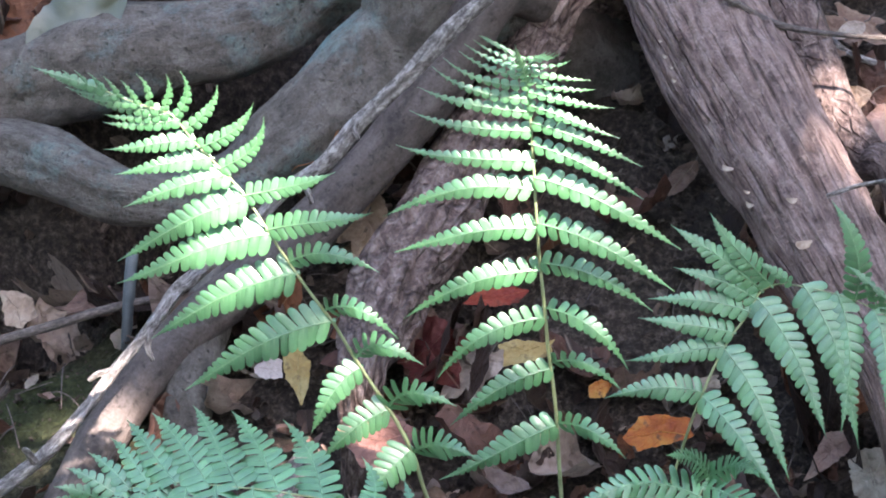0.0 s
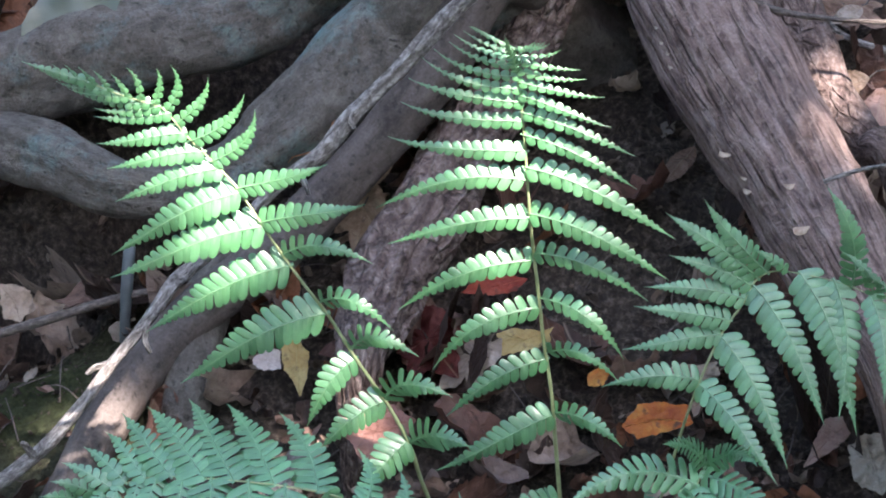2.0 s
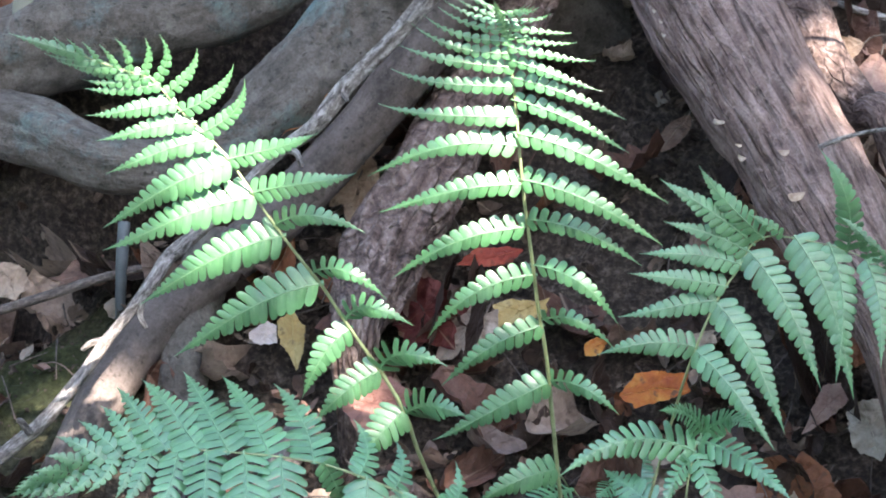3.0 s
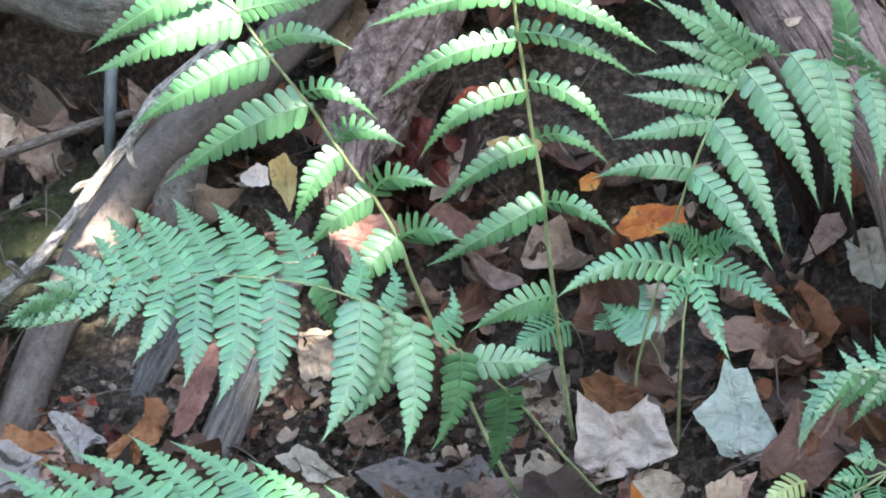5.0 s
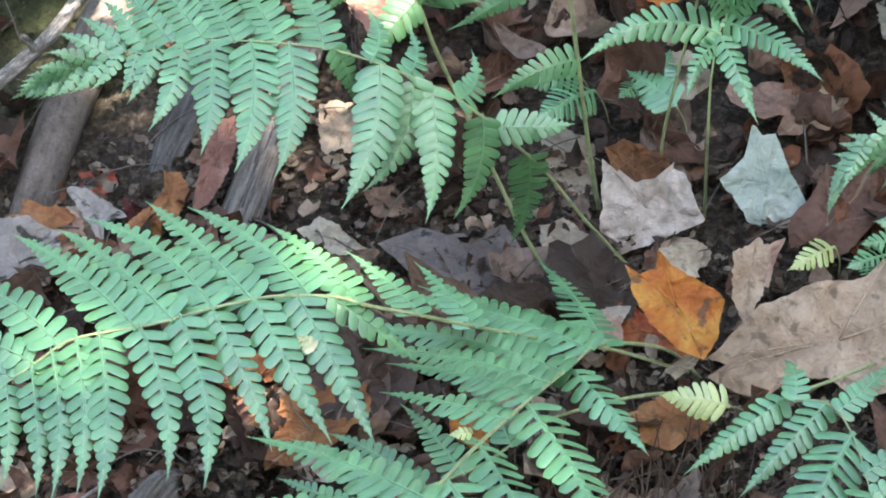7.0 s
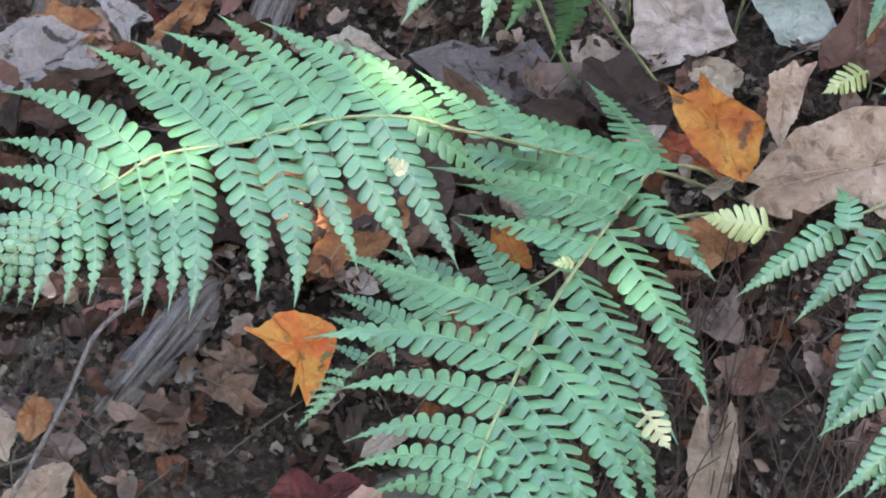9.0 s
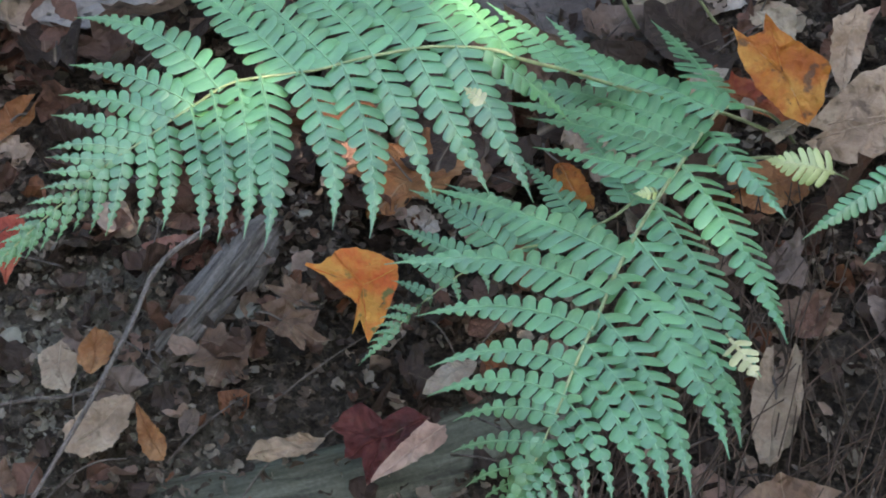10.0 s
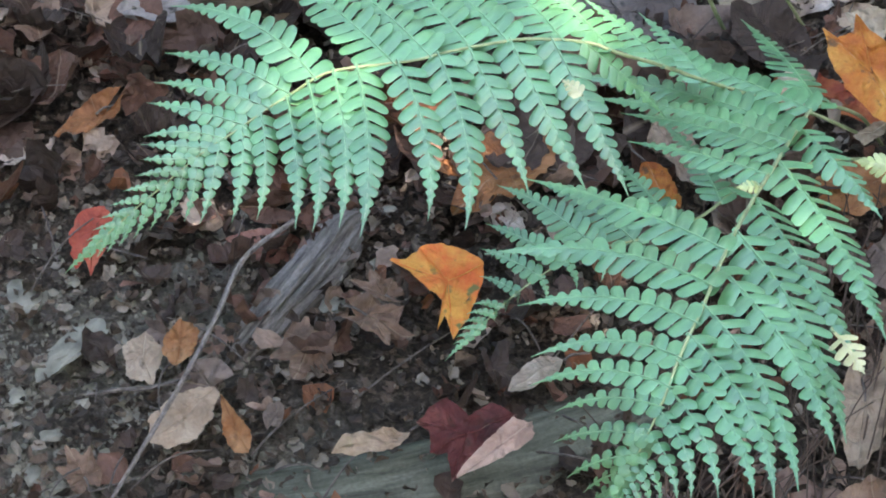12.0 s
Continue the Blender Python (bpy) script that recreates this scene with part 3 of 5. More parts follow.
    for k, p in enumerate(rib):
        r = max(0.00010, min(0.0005, 0.007 * size) * (1 - k / 10.5))
        d = (rib[min(k + 1, 10)] - rib[max(k - 1, 0)]).normalized()
        a = (ahead - d * ahead.dot(d)).normalized()
        b = d.cross(a)
        for e in (a, b, -a, -b):
            add(p + e * r, 1.0)
    for k in range(10):
        for j in range(4):
            a, b = start + 4 * k + j, start + 4 * k + (j + 1) % 4
            faces.append((a, b, b + 4, a + 4))
    return mesh_object(name, verts, faces, mat, parent, vein=vein)


def along(stations, s):
    """The offset of a leaflet's tip from its node at s, between the stations given."""
    if s <= stations[0][0]:
        return Vector(stations[0][1:4])
    for a, b in zip(stations, stations[1:]):
        if s <= b[0]:
            k = (s - a[0]) / max(1e-6, b[0] - a[0])
            return Vector(a[1:4]).lerp(Vector(b[1:4]), k)
    last = stations[-1]
    return Vector(last[1:4]) * max(0.10, (1 - s) / (1 - last[0]))


FROND = [0]


def frond(plant, stalk, left, right, start, tips, half, thick=0.0012, mat=None, withered=(), bow=0.04, arch=(0.0, 0.0), slim=1.0, hook=0.08, shingle=1.0, pitch=0.0038):
    """One frond: a stalk, its leaflets on either side (each a place along the stalk, the way from there to the leaflet's tip
    and how far it bends towards the frond's point), and a row of ever smaller ones up to that point."""
    mat = mat or FERN
    FROND[0] += 1
    n = len(stalk) - 1
    rows = [(*p, thick * (1 - 0.85 * k / n)) for k, p in enumerate(stalk)]
    v, f, uv = tube_data(rows, 10, 8, knots=0.04)
    stalk_ob = mesh_object("frond_stalk", v, f, STALK, plant, uvs=uv)
    c = spline(stalk, 40)
    run = np.r_[0, np.cumsum(np.linalg.norm(np.diff(c, axis=0), axis=1))]
    run /= run[-1]
    reach = max(Vector(row[1:4]).length for row in left + right)

    def node_at(s):
        return Vector([np.interp(s, run, c[:, k]) for k in range(3)])

    def facing(s):
        way = (node_at(min(1, s + 0.03)) - node_at(s - 0.03)).normalized()
        n = (along(right, s) - along(left, s)).cross(way)
        n = n.normalized() if n.length > 1e-6 else Vector((0, 0, 1))
        return n if n.dot(Vector((0, -0.5, 0.8))) > 0 else -n

    face = sum((facing(start + (1 - start) * (k + 1) / 10) for k in range(9)), Vector()).normalized()
    face = (face * 0.45 + Vector((0.22, -0.66, 0.72))).normalized()
    for side, stations in ((0, left), (1, right)):
        last = stations[-1][0]
        places = [s[0] for s in stations] + [last + (0.99 - last) * (1 - (1 - k / (tips + 1)) ** 1.1) for k in range(1, tips + 1)]
        for i, s in enumerate(places):
            p = node_at(s) + face * thick * 0.3
            ahead = (node_at(min(1, s + 0.02)) - node_at(s - 0.02)).normalized()
            up = (facing(s) * 0.25 + face * 0.75).normalized()
            bend = stations[min(i, len(stations) - 1)][4]
            if i < len(stations):
                off = Vector(stations[i][1:4])
            else:
                k = (s - last) / (1 - last)
                off = Vector(stations[-1][1:4]) * (1 - k) ** 0.9 + ahead * 0.6 * k * (1 - k) * Vector(stations[-1][1:4]).length
            p -= off.normalized() * thick * 1.5
            off += off.normalized() * thick * 1.5
            far = max(0.0, (s - start) / (1 - start))
            broad = half * (1 + (slim - 1) * far ** 1.5) * max(off.length, 0.95 * reach * (1 - far) ** 1.2)
            ob = leaflet("leaflet", p, p + off, ahead, up, broad, mat, stalk_ob, FROND[0] * 100 + i * 2 + side, bend, bow, hook, pitch, arch=arch[0] + (arch[1] - arch[0]) * (s - start) / (1 - start), shingle=shingle)
            if (side, i) in withered:
                ob.data.materials[0] = FERN_YELLOW
                ob["label"] = "yellowing leaflet"
    p, q = node_at(0.94), node_at(1.0)
    leaflet("leaflet", p, p + (q - p) * 1.25, (along(right, 0.95) - along(left, 0.95)).normalized(), face, 0.09 * (q - p).length * 1.25, mat, stalk_ob, FROND[0] * 100 + 99)
    return stalk_ob


def small_leaflet(plant, stalk, base, tip, mat):
    """A single leaflet on a short stalk."""
    v, f, uv = tube_data([(*p, 0.0006) for p in stalk], 4, 6)
    ob = mesh_object("frond_stalk", v, f, STALK, plant, uvs=uv)
    FROND[0] += 1
    base, tip = Vector(base), Vector(tip)
    leaflet("leaflet", base, tip, Vector((0, 0.7, 0.3)), Vector((0.05, -0.55, 0.8)).normalized(), 0.30 * (tip - base).length, mat, ob, FROND[0] * 100, bow=0.1)


def plant_at(x, y, label):
    e = new("fern")
    e.location = (x, y, ground_z(x, y))
    bpy.context.view_layer.update()
    return tagged(e, label, "fern", group="ferns in the leaf litter")


fern_a = plant_at(0.18, 1.19, "green fern with tall arching fronds in front of the roots")
fern_e = plant_at(0.235, 1.03, "green fern with broad low fronds over the leaf litter")
fern_h = plant_at(0.335, 1.04, "small green fern beside the brown maple leaf")
fern_g = plant_at(0.43, 1.19, "small green fern among brown leaves")
fern_y = plant_at(0.27, 0.97, "tiny yellowing fern beside the maple leaf")
frond(fern_a, [(0.131, 1.194, 0.000), (0.113, 1.190, 0.038), (0.090, 1.188, 0.100), (0.061, 1.178, 0.190), (0.053, 1.175, 0.222), (0.043, 1.173, 0.247), (0.032, 1.170, 0.269), (0.022, 1.165, 0.290), (0.014, 1.160, 0.309), (0.006, 1.155, 0.328), (-0.005, 1.149, 0.349), (-0.015, 1.147, 0.366), (-0.025, 1.143, 0.386), (-0.035, 1.139, 0.407), (-0.045, 1.138, 0.423), (-0.058, 1.136, 0.439), (-0.068, 1.133, 0.452), (-0.075, 1.131, 0.463), (-0.081, 1.129, 0.471), (-0.091, 1.125, 0.476), (-0.106, 1.120, 0.483), (-0.124, 1.116, 0.492), (-0.146, 1.111, 0.500)],
      [(0.407, -0.027, -0.018, -0.027, 0.00), (0.461, -0.040, -0.016, -0.030, 0.07), (0.525, -0.030, -0.014, -0.044, 0.09), (0.593, -0.092, -0.012, -0.051, 0.06), (0.662, -0.090, -0.010, -0.048, 0.05), (0.715, -0.094, -0.009, -0.037, 0.03), (0.759, -0.080, -0.007, -0.044, 0.04), (0.791, -0.063, -0.006, -0.023, 0.03), (0.815, -0.057, -0.006, -0.012, 0.02), (0.842, -0.052, -0.005, -0.008, -0.01), (0.868, -0.043, -0.004, -0.003, -0.06), (0.880, -0.037, -0.004, -0.002, -0.09), (0.890, -0.036, -0.003, 0.003, -0.08)],
      [(0.399, 0.042, -0.018, 0.015, 0.16), (0.460, 0.045, -0.016, 0.018, 0.24), (0.534, 0.044, -0.014, 0.010, 0.30), (0.607, 0.047, -0.012, -0.007, 0.30), (0.675, 0.056, -0.010, 0.005, 0.18), (0.721, 0.065, -0.008, 0.021, -0.01), (0.765, 0.056, -0.007, 0.023, -0.03), (0.803, 0.029, -0.006, 0.037, -0.15), (0.833, 0.035, -0.005, 0.033, -0.12), (0.856, 0.022, -0.004, 0.031, -0.12), (0.873, 0.007, -0.004, 0.030, -0.18), (0.886, 0.005, -0.003, 0.024, -0.12), (0.899, -0.005, -0.003, 0.021, -0.12), (0.910, -0.008, -0.003, 0.015, -0.03)],
      0.360, 4, 0.150, arch=(0.02, 0.0), slim=0.62, hook=0.10, shingle=0.4, thick=0.0015)
frond(fern_a, [(0.155, 1.266, 0.000), (0.152, 1.210, 0.102), (0.144, 1.191, 0.218), (0.143, 1.181, 0.250), (0.141, 1.169, 0.286), (0.138, 1.157, 0.321), (0.136, 1.148, 0.353), (0.134, 1.138, 0.384), (0.133, 1.125, 0.413), (0.132, 1.116, 0.442), (0.131, 1.111, 0.465), (0.130, 1.107, 0.484), (0.129, 1.102, 0.501), (0.128, 1.098, 0.513), (0.128, 1.096, 0.520), (0.127, 1.093, 0.527), (0.127, 1.088, 0.533), (0.126, 1.081, 0.540), (0.125, 1.075, 0.545)],
      [(0.330, -0.052, -0.020, -0.018, 0.07), (0.465, -0.072, -0.016, -0.039, 0.00), (0.555, -0.060, -0.013, -0.039, 0.11), (0.630, -0.063, -0.011, -0.041, 0.17), (0.699, -0.079, -0.009, -0.034, 0.13), (0.765, -0.081, -0.007, -0.019, 0.08), (0.813, -0.085, -0.006, -0.020, 0.13), (0.850, -0.076, -0.004, 0.005, -0.03), (0.885, -0.067, -0.003, 0.008, -0.05), (0.908, -0.061, -0.003, 0.011, -0.04), (0.925, -0.052, -0.002, 0.015, -0.10), (0.940, -0.045, -0.002, 0.013, -0.11), (0.951, -0.036, -0.001, 0.012, -0.09), (0.963, -0.032, -0.001, 0.012, -0.12), (0.976, -0.026, -0.001, 0.011, -0.14), (0.986, -0.022, -0.000, 0.011, -0.04)],
      [(0.465, 0.045, -0.016, -0.010, 0.21), (0.561, 0.046, -0.013, -0.007, 0.30), (0.644, 0.052, -0.011, -0.030, 0.21), (0.710, 0.067, -0.009, -0.020, 0.16), (0.771, 0.080, -0.007, -0.032, 0.10), (0.829, 0.084, -0.005, -0.035, 0.08), (0.867, 0.063, -0.004, -0.026, 0.08), (0.894, 0.062, -0.003, -0.020, 0.06), (0.915, 0.050, -0.003, -0.014, 0.03), (0.932, 0.047, -0.002, -0.005, -0.01), (0.946, 0.037, -0.002, -0.002, -0.05), (0.957, 0.035, -0.001, -0.002, 0.00), (0.970, 0.025, -0.001, 0.005, -0.15), (0.983, 0.020, -0.001, 0.005, -0.22)],
      0.300, 3, 0.142, arch=(0.02, -0.02), slim=0.36, hook=0.10, shingle=0.4, thick=0.0015)
frond(fern_a, [(0.179, 1.209, 0.006), (0.166, 1.190, 0.039), (0.153, 1.171, 0.072), (0.134, 1.141, 0.126), (0.113, 1.104, 0.180), (0.088, 1.088, 0.215), (0.066, 1.078, 0.234), (0.048, 1.071, 0.247), (0.023, 1.067, 0.258), (-0.003, 1.064, 0.263), (-0.029, 1.062, 0.265), (-0.057, 1.067, 0.261), (-0.083, 1.073, 0.255), (-0.102, 1.076, 0.247), (-0.120, 1.073, 0.240), (-0.141, 1.070, 0.231), (-0.174, 1.076, 0.212)],
      [(0.408, 0.047, 0.004, 0.002, -0.03), (0.470, 0.001, 0.051, 0.003, -0.17), (0.537, -0.006, 0.045, 0.005, -0.13), (0.580, -0.012, 0.050, 0.006, -0.14), (0.630, -0.039, 0.070, 0.007, -0.07), (0.676, -0.046, 0.070, 0.008, -0.03), (0.720, -0.046, 0.071, 0.008, -0.01), (0.755, -0.051, 0.058, 0.009, -0.02), (0.796, -0.044, 0.048, 0.010, 0.00), (0.831, -0.032, 0.029, 0.011, -0.03), (0.856, -0.031, 0.018, 0.011, -0.04), (0.874, -0.032, 0.006, 0.011, -0.04), (0.893, -0.024, -0.009, 0.012, -0.07), (0.911, -0.018, -0.018, 0.012, -0.05)],
      [(0.327, -0.015, 0.015, -0.080, -0.07), (0.432, -0.018, -0.012, -0.067, -0.10), (0.507, 0.003, -0.054, -0.058, -0.06), (0.530, -0.026, -0.038, -0.055, -0.14), (0.570, -0.012, -0.073, -0.050, -0.08), (0.618, 0.006, 0.009, -0.044, -0.07), (0.665, 0.005, -0.076, -0.038, -0.07), (0.704, 0.006, -0.082, -0.033, -0.07), (0.746, 0.008, -0.074, -0.028, -0.04), (0.782, -0.008, -0.058, -0.024, -0.09), (0.815, -0.010, -0.037, -0.019, -0.07), (0.840, -0.005, -0.027, -0.016, -0.08), (0.864, -0.013, -0.020, -0.013, -0.12), (0.884, -0.015, -0.019, -0.011, -0.15)],
      0.300, 4, 0.172, thick=0.0012, shingle=0.45, hook=0.06, slim=1.1, pitch=0.0043)
frond(fern_a, [(0.201, 1.331, 0.000), (0.197, 1.260, 0.075), (0.219, 1.250, 0.195), (0.231, 1.250, 0.245), (0.243, 1.261, 0.275), (0.256, 1.270, 0.295), (0.262, 1.276, 0.307), (0.273, 1.281, 0.312), (0.291, 1.280, 0.312), (0.318, 1.280, 0.307), (0.343, 1.273, 0.300), (0.373, 1.258, 0.290)],
      [(0.585, -0.063, -0.012, -0.003, 0.07), (0.657, -0.063, -0.010, -0.011, -0.01), (0.680, -0.062, -0.010, 0.011, -0.01), (0.715, -0.065, -0.009, 0.009, 0.03), (0.735, -0.054, -0.008, 0.023, 0.02), (0.749, -0.061, -0.008, 0.047, 0.00), (0.765, -0.043, -0.007, 0.053, -0.05), (0.792, -0.023, -0.006, 0.018, 0.03), (0.879, -0.021, -0.004, 0.072, 0.10), (0.908, -0.021, -0.003, 0.032, 0.18)],
      [(0.581, 0.055, -0.040, -0.047, 0.03), (0.654, 0.049, -0.040, -0.071, 0.04), (0.737, 0.052, -0.040, -0.077, 0.04), (0.808, 0.044, -0.040, -0.094, 0.05), (0.854, 0.010, -0.040, -0.080, 0.07), (0.905, 0.014, -0.040, -0.057, 0.06), (0.955, 0.020, -0.040, -0.063, 0.05)],
      0.470, 5, 0.128, arch=(0.02, 0.02), shingle=0.4, hook=0.06)
frond(fern_a, [(0.227, 1.258, 0.013), (0.230, 1.170, 0.136), (0.231, 1.167, 0.185), (0.234, 1.184, 0.205), (0.237, 1.194, 0.210), (0.240, 1.202, 0.214)],
      [(0.895, -0.016, -0.040, -0.016, 0.11), (0.920, -0.081, -0.040, 0.002, 0.14), (0.980, -0.026, -0.040, 0.041, 0.07)],
      [(0.920, 0.027, -0.040, -0.038, 0.00), (0.957, 0.061, -0.040, -0.014, 0.06), (0.983, 0.032, -0.040, 0.030, 0.13)],
      0.750, 1, 0.150, arch=(0.02, 0.02))
frond(fern_e, [(0.225, 1.099, 0.009), (0.186, 1.051, 0.063), (0.154, 0.977, 0.130), (0.122, 0.918, 0.185), (0.100, 0.875, 0.226), (0.080, 0.853, 0.248), (0.068, 0.848, 0.256), (0.052, 0.843, 0.260), (0.035, 0.835, 0.264), (0.019, 0.824, 0.267), (0.005, 0.814, 0.269), (-0.011, 0.803, 0.270), (-0.045, 0.792, 0.268), (-0.061, 0.783, 0.261), (-0.073, 0.775, 0.255), (-0.085, 0.765, 0.249), (-0.093, 0.758, 0.246), (-0.101, 0.751, 0.242), (-0.109, 0.745, 0.236), (-0.116, 0.741, 0.230), (-0.126, 0.735, 0.222), (-0.139, 0.730, 0.209), (-0.155, 0.727, 0.191)],
      [(0.252, -0.091, 0.044, 0.000, -0.05), (0.412, -0.040, 0.052, 0.000, -0.03), (0.502, -0.046, 0.049, 0.000, -0.07), (0.567, -0.057, 0.059, 0.000, -0.07), (0.603, -0.076, 0.066, 0.000, -0.07), (0.644, -0.072, 0.074, 0.000, -0.01), (0.674, -0.081, 0.065, 0.000, -0.08), (0.704, -0.076, 0.065, 0.000, -0.03), (0.730, -0.081, 0.066, 0.000, -0.03), (0.785, -0.079, 0.042, -0.000, -0.10), (0.805, -0.064, 0.020, -0.000, -0.05), (0.822, -0.056, 0.009, 0.000, -0.04), (0.842, -0.048, 0.008, 0.000, -0.02), (0.859, -0.036, -0.005, 0.000, -0.07), (0.870, -0.031, -0.003, 0.000, 0.01), (0.881, -0.025, -0.006, 0.000, 0.01), (0.895, -0.019, -0.007, -0.000, -0.02)],
      [(0.587, 0.041, 0.006, -0.045, 0.00), (0.610, 0.045, -0.056, -0.043, 0.00), (0.641, 0.044, -0.053, -0.041, 0.02), (0.674, 0.037, -0.054, -0.038, -0.02), (0.698, 0.026, -0.076, -0.036, -0.07), (0.727, 0.026, -0.066, -0.034, -0.07), (0.755, 0.017, -0.078, -0.032, -0.05), (0.771, 0.017, -0.071, -0.030, -0.05), (0.790, 0.016, -0.067, -0.029, -0.06), (0.807, 0.016, -0.058, -0.027, -0.04), (0.828, 0.007, -0.043, -0.026, -0.06), (0.844, 0.003, -0.037, -0.025, -0.05), (0.861, -0.003, -0.032, -0.023, -0.02), (0.879, -0.003, -0.021, -0.022, -0.04), (0.892, -0.006, -0.013, -0.021, -0.04)],
      0.220, 6, 0.158, slim=0.75, thick=0.0012, hook=0.05, shingle=0.7, pitch=0.0046)
frond(fern_e, [(0.234, 1.103, 0.000), (0.213, 1.073, 0.048), (0.183, 0.975, 0.131), (0.170, 0.898, 0.176), (0.160, 0.819, 0.222), (0.150, 0.742, 0.265), (0.143, 0.692, 0.289), (0.138, 0.652, 0.306), (0.134, 0.621, 0.315), (0.130, 0.603, 0.316), (0.127, 0.589, 0.315), (0.125, 0.577, 0.314), (0.123, 0.571, 0.311), (0.120, 0.564, 0.304), (0.117, 0.561, 0.295), (0.114, 0.559, 0.287), (0.111, 0.557, 0.277), (0.108, 0.553, 0.270)],
      [(0.276, -0.048, 0.098, -0.020, -0.02), (0.320, -0.123, 0.064, -0.020, -0.06), (0.414, -0.127, 0.051, -0.020, -0.09), (0.463, -0.103, 0.042, -0.020, -0.06), (0.519, -0.080, 0.042, -0.020, -0.07), (0.595, -0.066, 0.036, -0.020, -0.01), (0.666, -0.012, 0.027, -0.020, 0.00), (0.778, -0.087, 0.051, -0.020, -0.02), (0.832, -0.090, 0.024, -0.020, -0.13), (0.870, -0.068, 0.018, -0.020, -0.11), (0.897, -0.055, 0.011, -0.020, -0.13), (0.917, -0.051, 0.011, -0.020, -0.11), (0.929, -0.038, 0.010, -0.020, -0.09), (0.945, -0.034, 0.009, -0.020, -0.06), (0.957, -0.025, 0.002, -0.020, -0.06), (0.968, -0.016, 0.004, -0.020, -0.05), (0.979, -0.012, 0.004, -0.020, -0.06)],
      [(0.394, 0.045, -0.052, -0.010, -0.01), (0.538, 0.054, -0.101, -0.010, -0.07), (0.666, 0.050, -0.086, -0.010, 0.00), (0.741, 0.049, -0.098, -0.010, -0.10), (0.805, 0.049, -0.079, -0.010, -0.09), (0.853, 0.040, -0.075, -0.010, -0.08), (0.880, 0.036, -0.064, -0.010, -0.09), (0.899, 0.032, -0.052, -0.010, -0.09), (0.918, 0.022, -0.039, -0.010, -0.08), (0.931, 0.015, -0.031, -0.010, -0.11), (0.943, 0.013, -0.023, -0.010, -0.10), (0.957, 0.010, -0.014, -0.010, -0.15)],
      0.200, 4, 0.140, slim=0.8, thick=0.0012, shingle=0.9, hook=0.05, pitch=0.0046)
frond(fern_e, [(0.227, 1.091, -0.000), (0.192, 1.024, 0.050), (0.152, 0.954, 0.090), (0.126, 0.908, 0.100), (0.101, 0.887, 0.101), (0.075, 0.877, 0.097), (0.055, 0.871, 0.088), (0.035, 0.861, 0.074), (0.019, 0.847, 0.062), (0.004, 0.831, 0.051)],
      [(0.548, -0.040, 0.063, 0.000, -0.06), (0.640, -0.043, 0.053, 0.000, -0.02), (0.703, -0.059, 0.039, -0.000, -0.05), (0.755, -0.060, 0.042, 0.000, -0.05), (0.800, -0.047, 0.022, 0.000, -0.02), (0.841, -0.035, 0.016, -0.000, -0.03), (0.879, -0.022, 0.009, -0.000, -0.05), (0.911, -0.015, 0.000, 0.000, -0.11)],
      [(0.626, 0.018, -0.018, -0.010, -0.12), (0.696, 0.009, -0.021, -0.010, -0.13), (0.750, 0.003, -0.015, -0.010, -0.11), (0.800, 0.008, -0.011, -0.010, -0.11), (0.841, 0.005, -0.009, -0.010, -0.11), (0.879, -0.000, 0.002, -0.010, -0.03)],
      0.300, 5, 0.150, hook=0.04)
frond(fern_h, [(0.353, 1.138, 0.000), (0.313, 1.010, 0.087), (0.283, 0.956, 0.116), (0.304, 0.929, 0.138), (0.316, 0.885, 0.156), (0.326, 0.828, 0.161), (0.336, 0.798, 0.140)],
      [(0.586, -0.006, 0.034, 0.000, 0.12), (0.691, 0.030, 0.044, -0.000, 0.05), (0.851, 0.034, 0.029, 0.000, -0.05)],
      [(0.552, -0.052, -0.033, -0.030, 0.00), (0.649, -0.043, -0.045, -0.030, 0.02), (0.765, -0.043, -0.100, -0.030, -0.01), (0.886, -0.054, -0.055, -0.030, 0.07), (0.957, -0.051, -0.059, -0.030, 0.03)],
      0.300, 3, 0.150, hook=0.04)
frond(fern_g, [(0.408, 1.305, 0.000), (0.386, 1.239, 0.080), (0.365, 1.208, 0.120), (0.344, 1.186, 0.140), (0.331, 1.185, 0.135), (0.318, 1.182, 0.120), (0.308, 1.170, 0.090)],
      [(0.481, 0.003, 0.054, 0.000, 0.04), (0.585, -0.014, 0.037, 0.010, 0.04), (0.691, -0.015, 0.020, 0.010, 0.04), (0.747, -0.015, 0.008, 0.010, 0.04), (0.798, -0.016, 0.004, 0.000, 0.04)],
      [(0.481, -0.014, -0.011, -0.030, 0.04), (0.601, -0.026, -0.015, -0.030, 0.04), (0.691, -0.024, -0.009, -0.030, 0.04), (0.754, -0.020, -0.010, -0.030, 0.04), (0.813, -0.014, -0.026, -0.020, 0.04)],
      0.400, 6, 0.180)
small_leaflet(fern_y, [(0.277, 1.060, 0.000), (0.264, 1.040, 0.030), (0.253, 1.028, 0.045)], (0.253, 1.028, 0.045), (0.210, 1.029, 0.050), FERN_YELLOW)
small_leaflet(fern_y, [(0.319, 1.217, 0.000), (0.318, 1.197, 0.030), (0.314, 1.192, 0.045)], (0.314, 1.192, 0.045), (0.284, 1.170, 0.040), FERN_YELLOW)
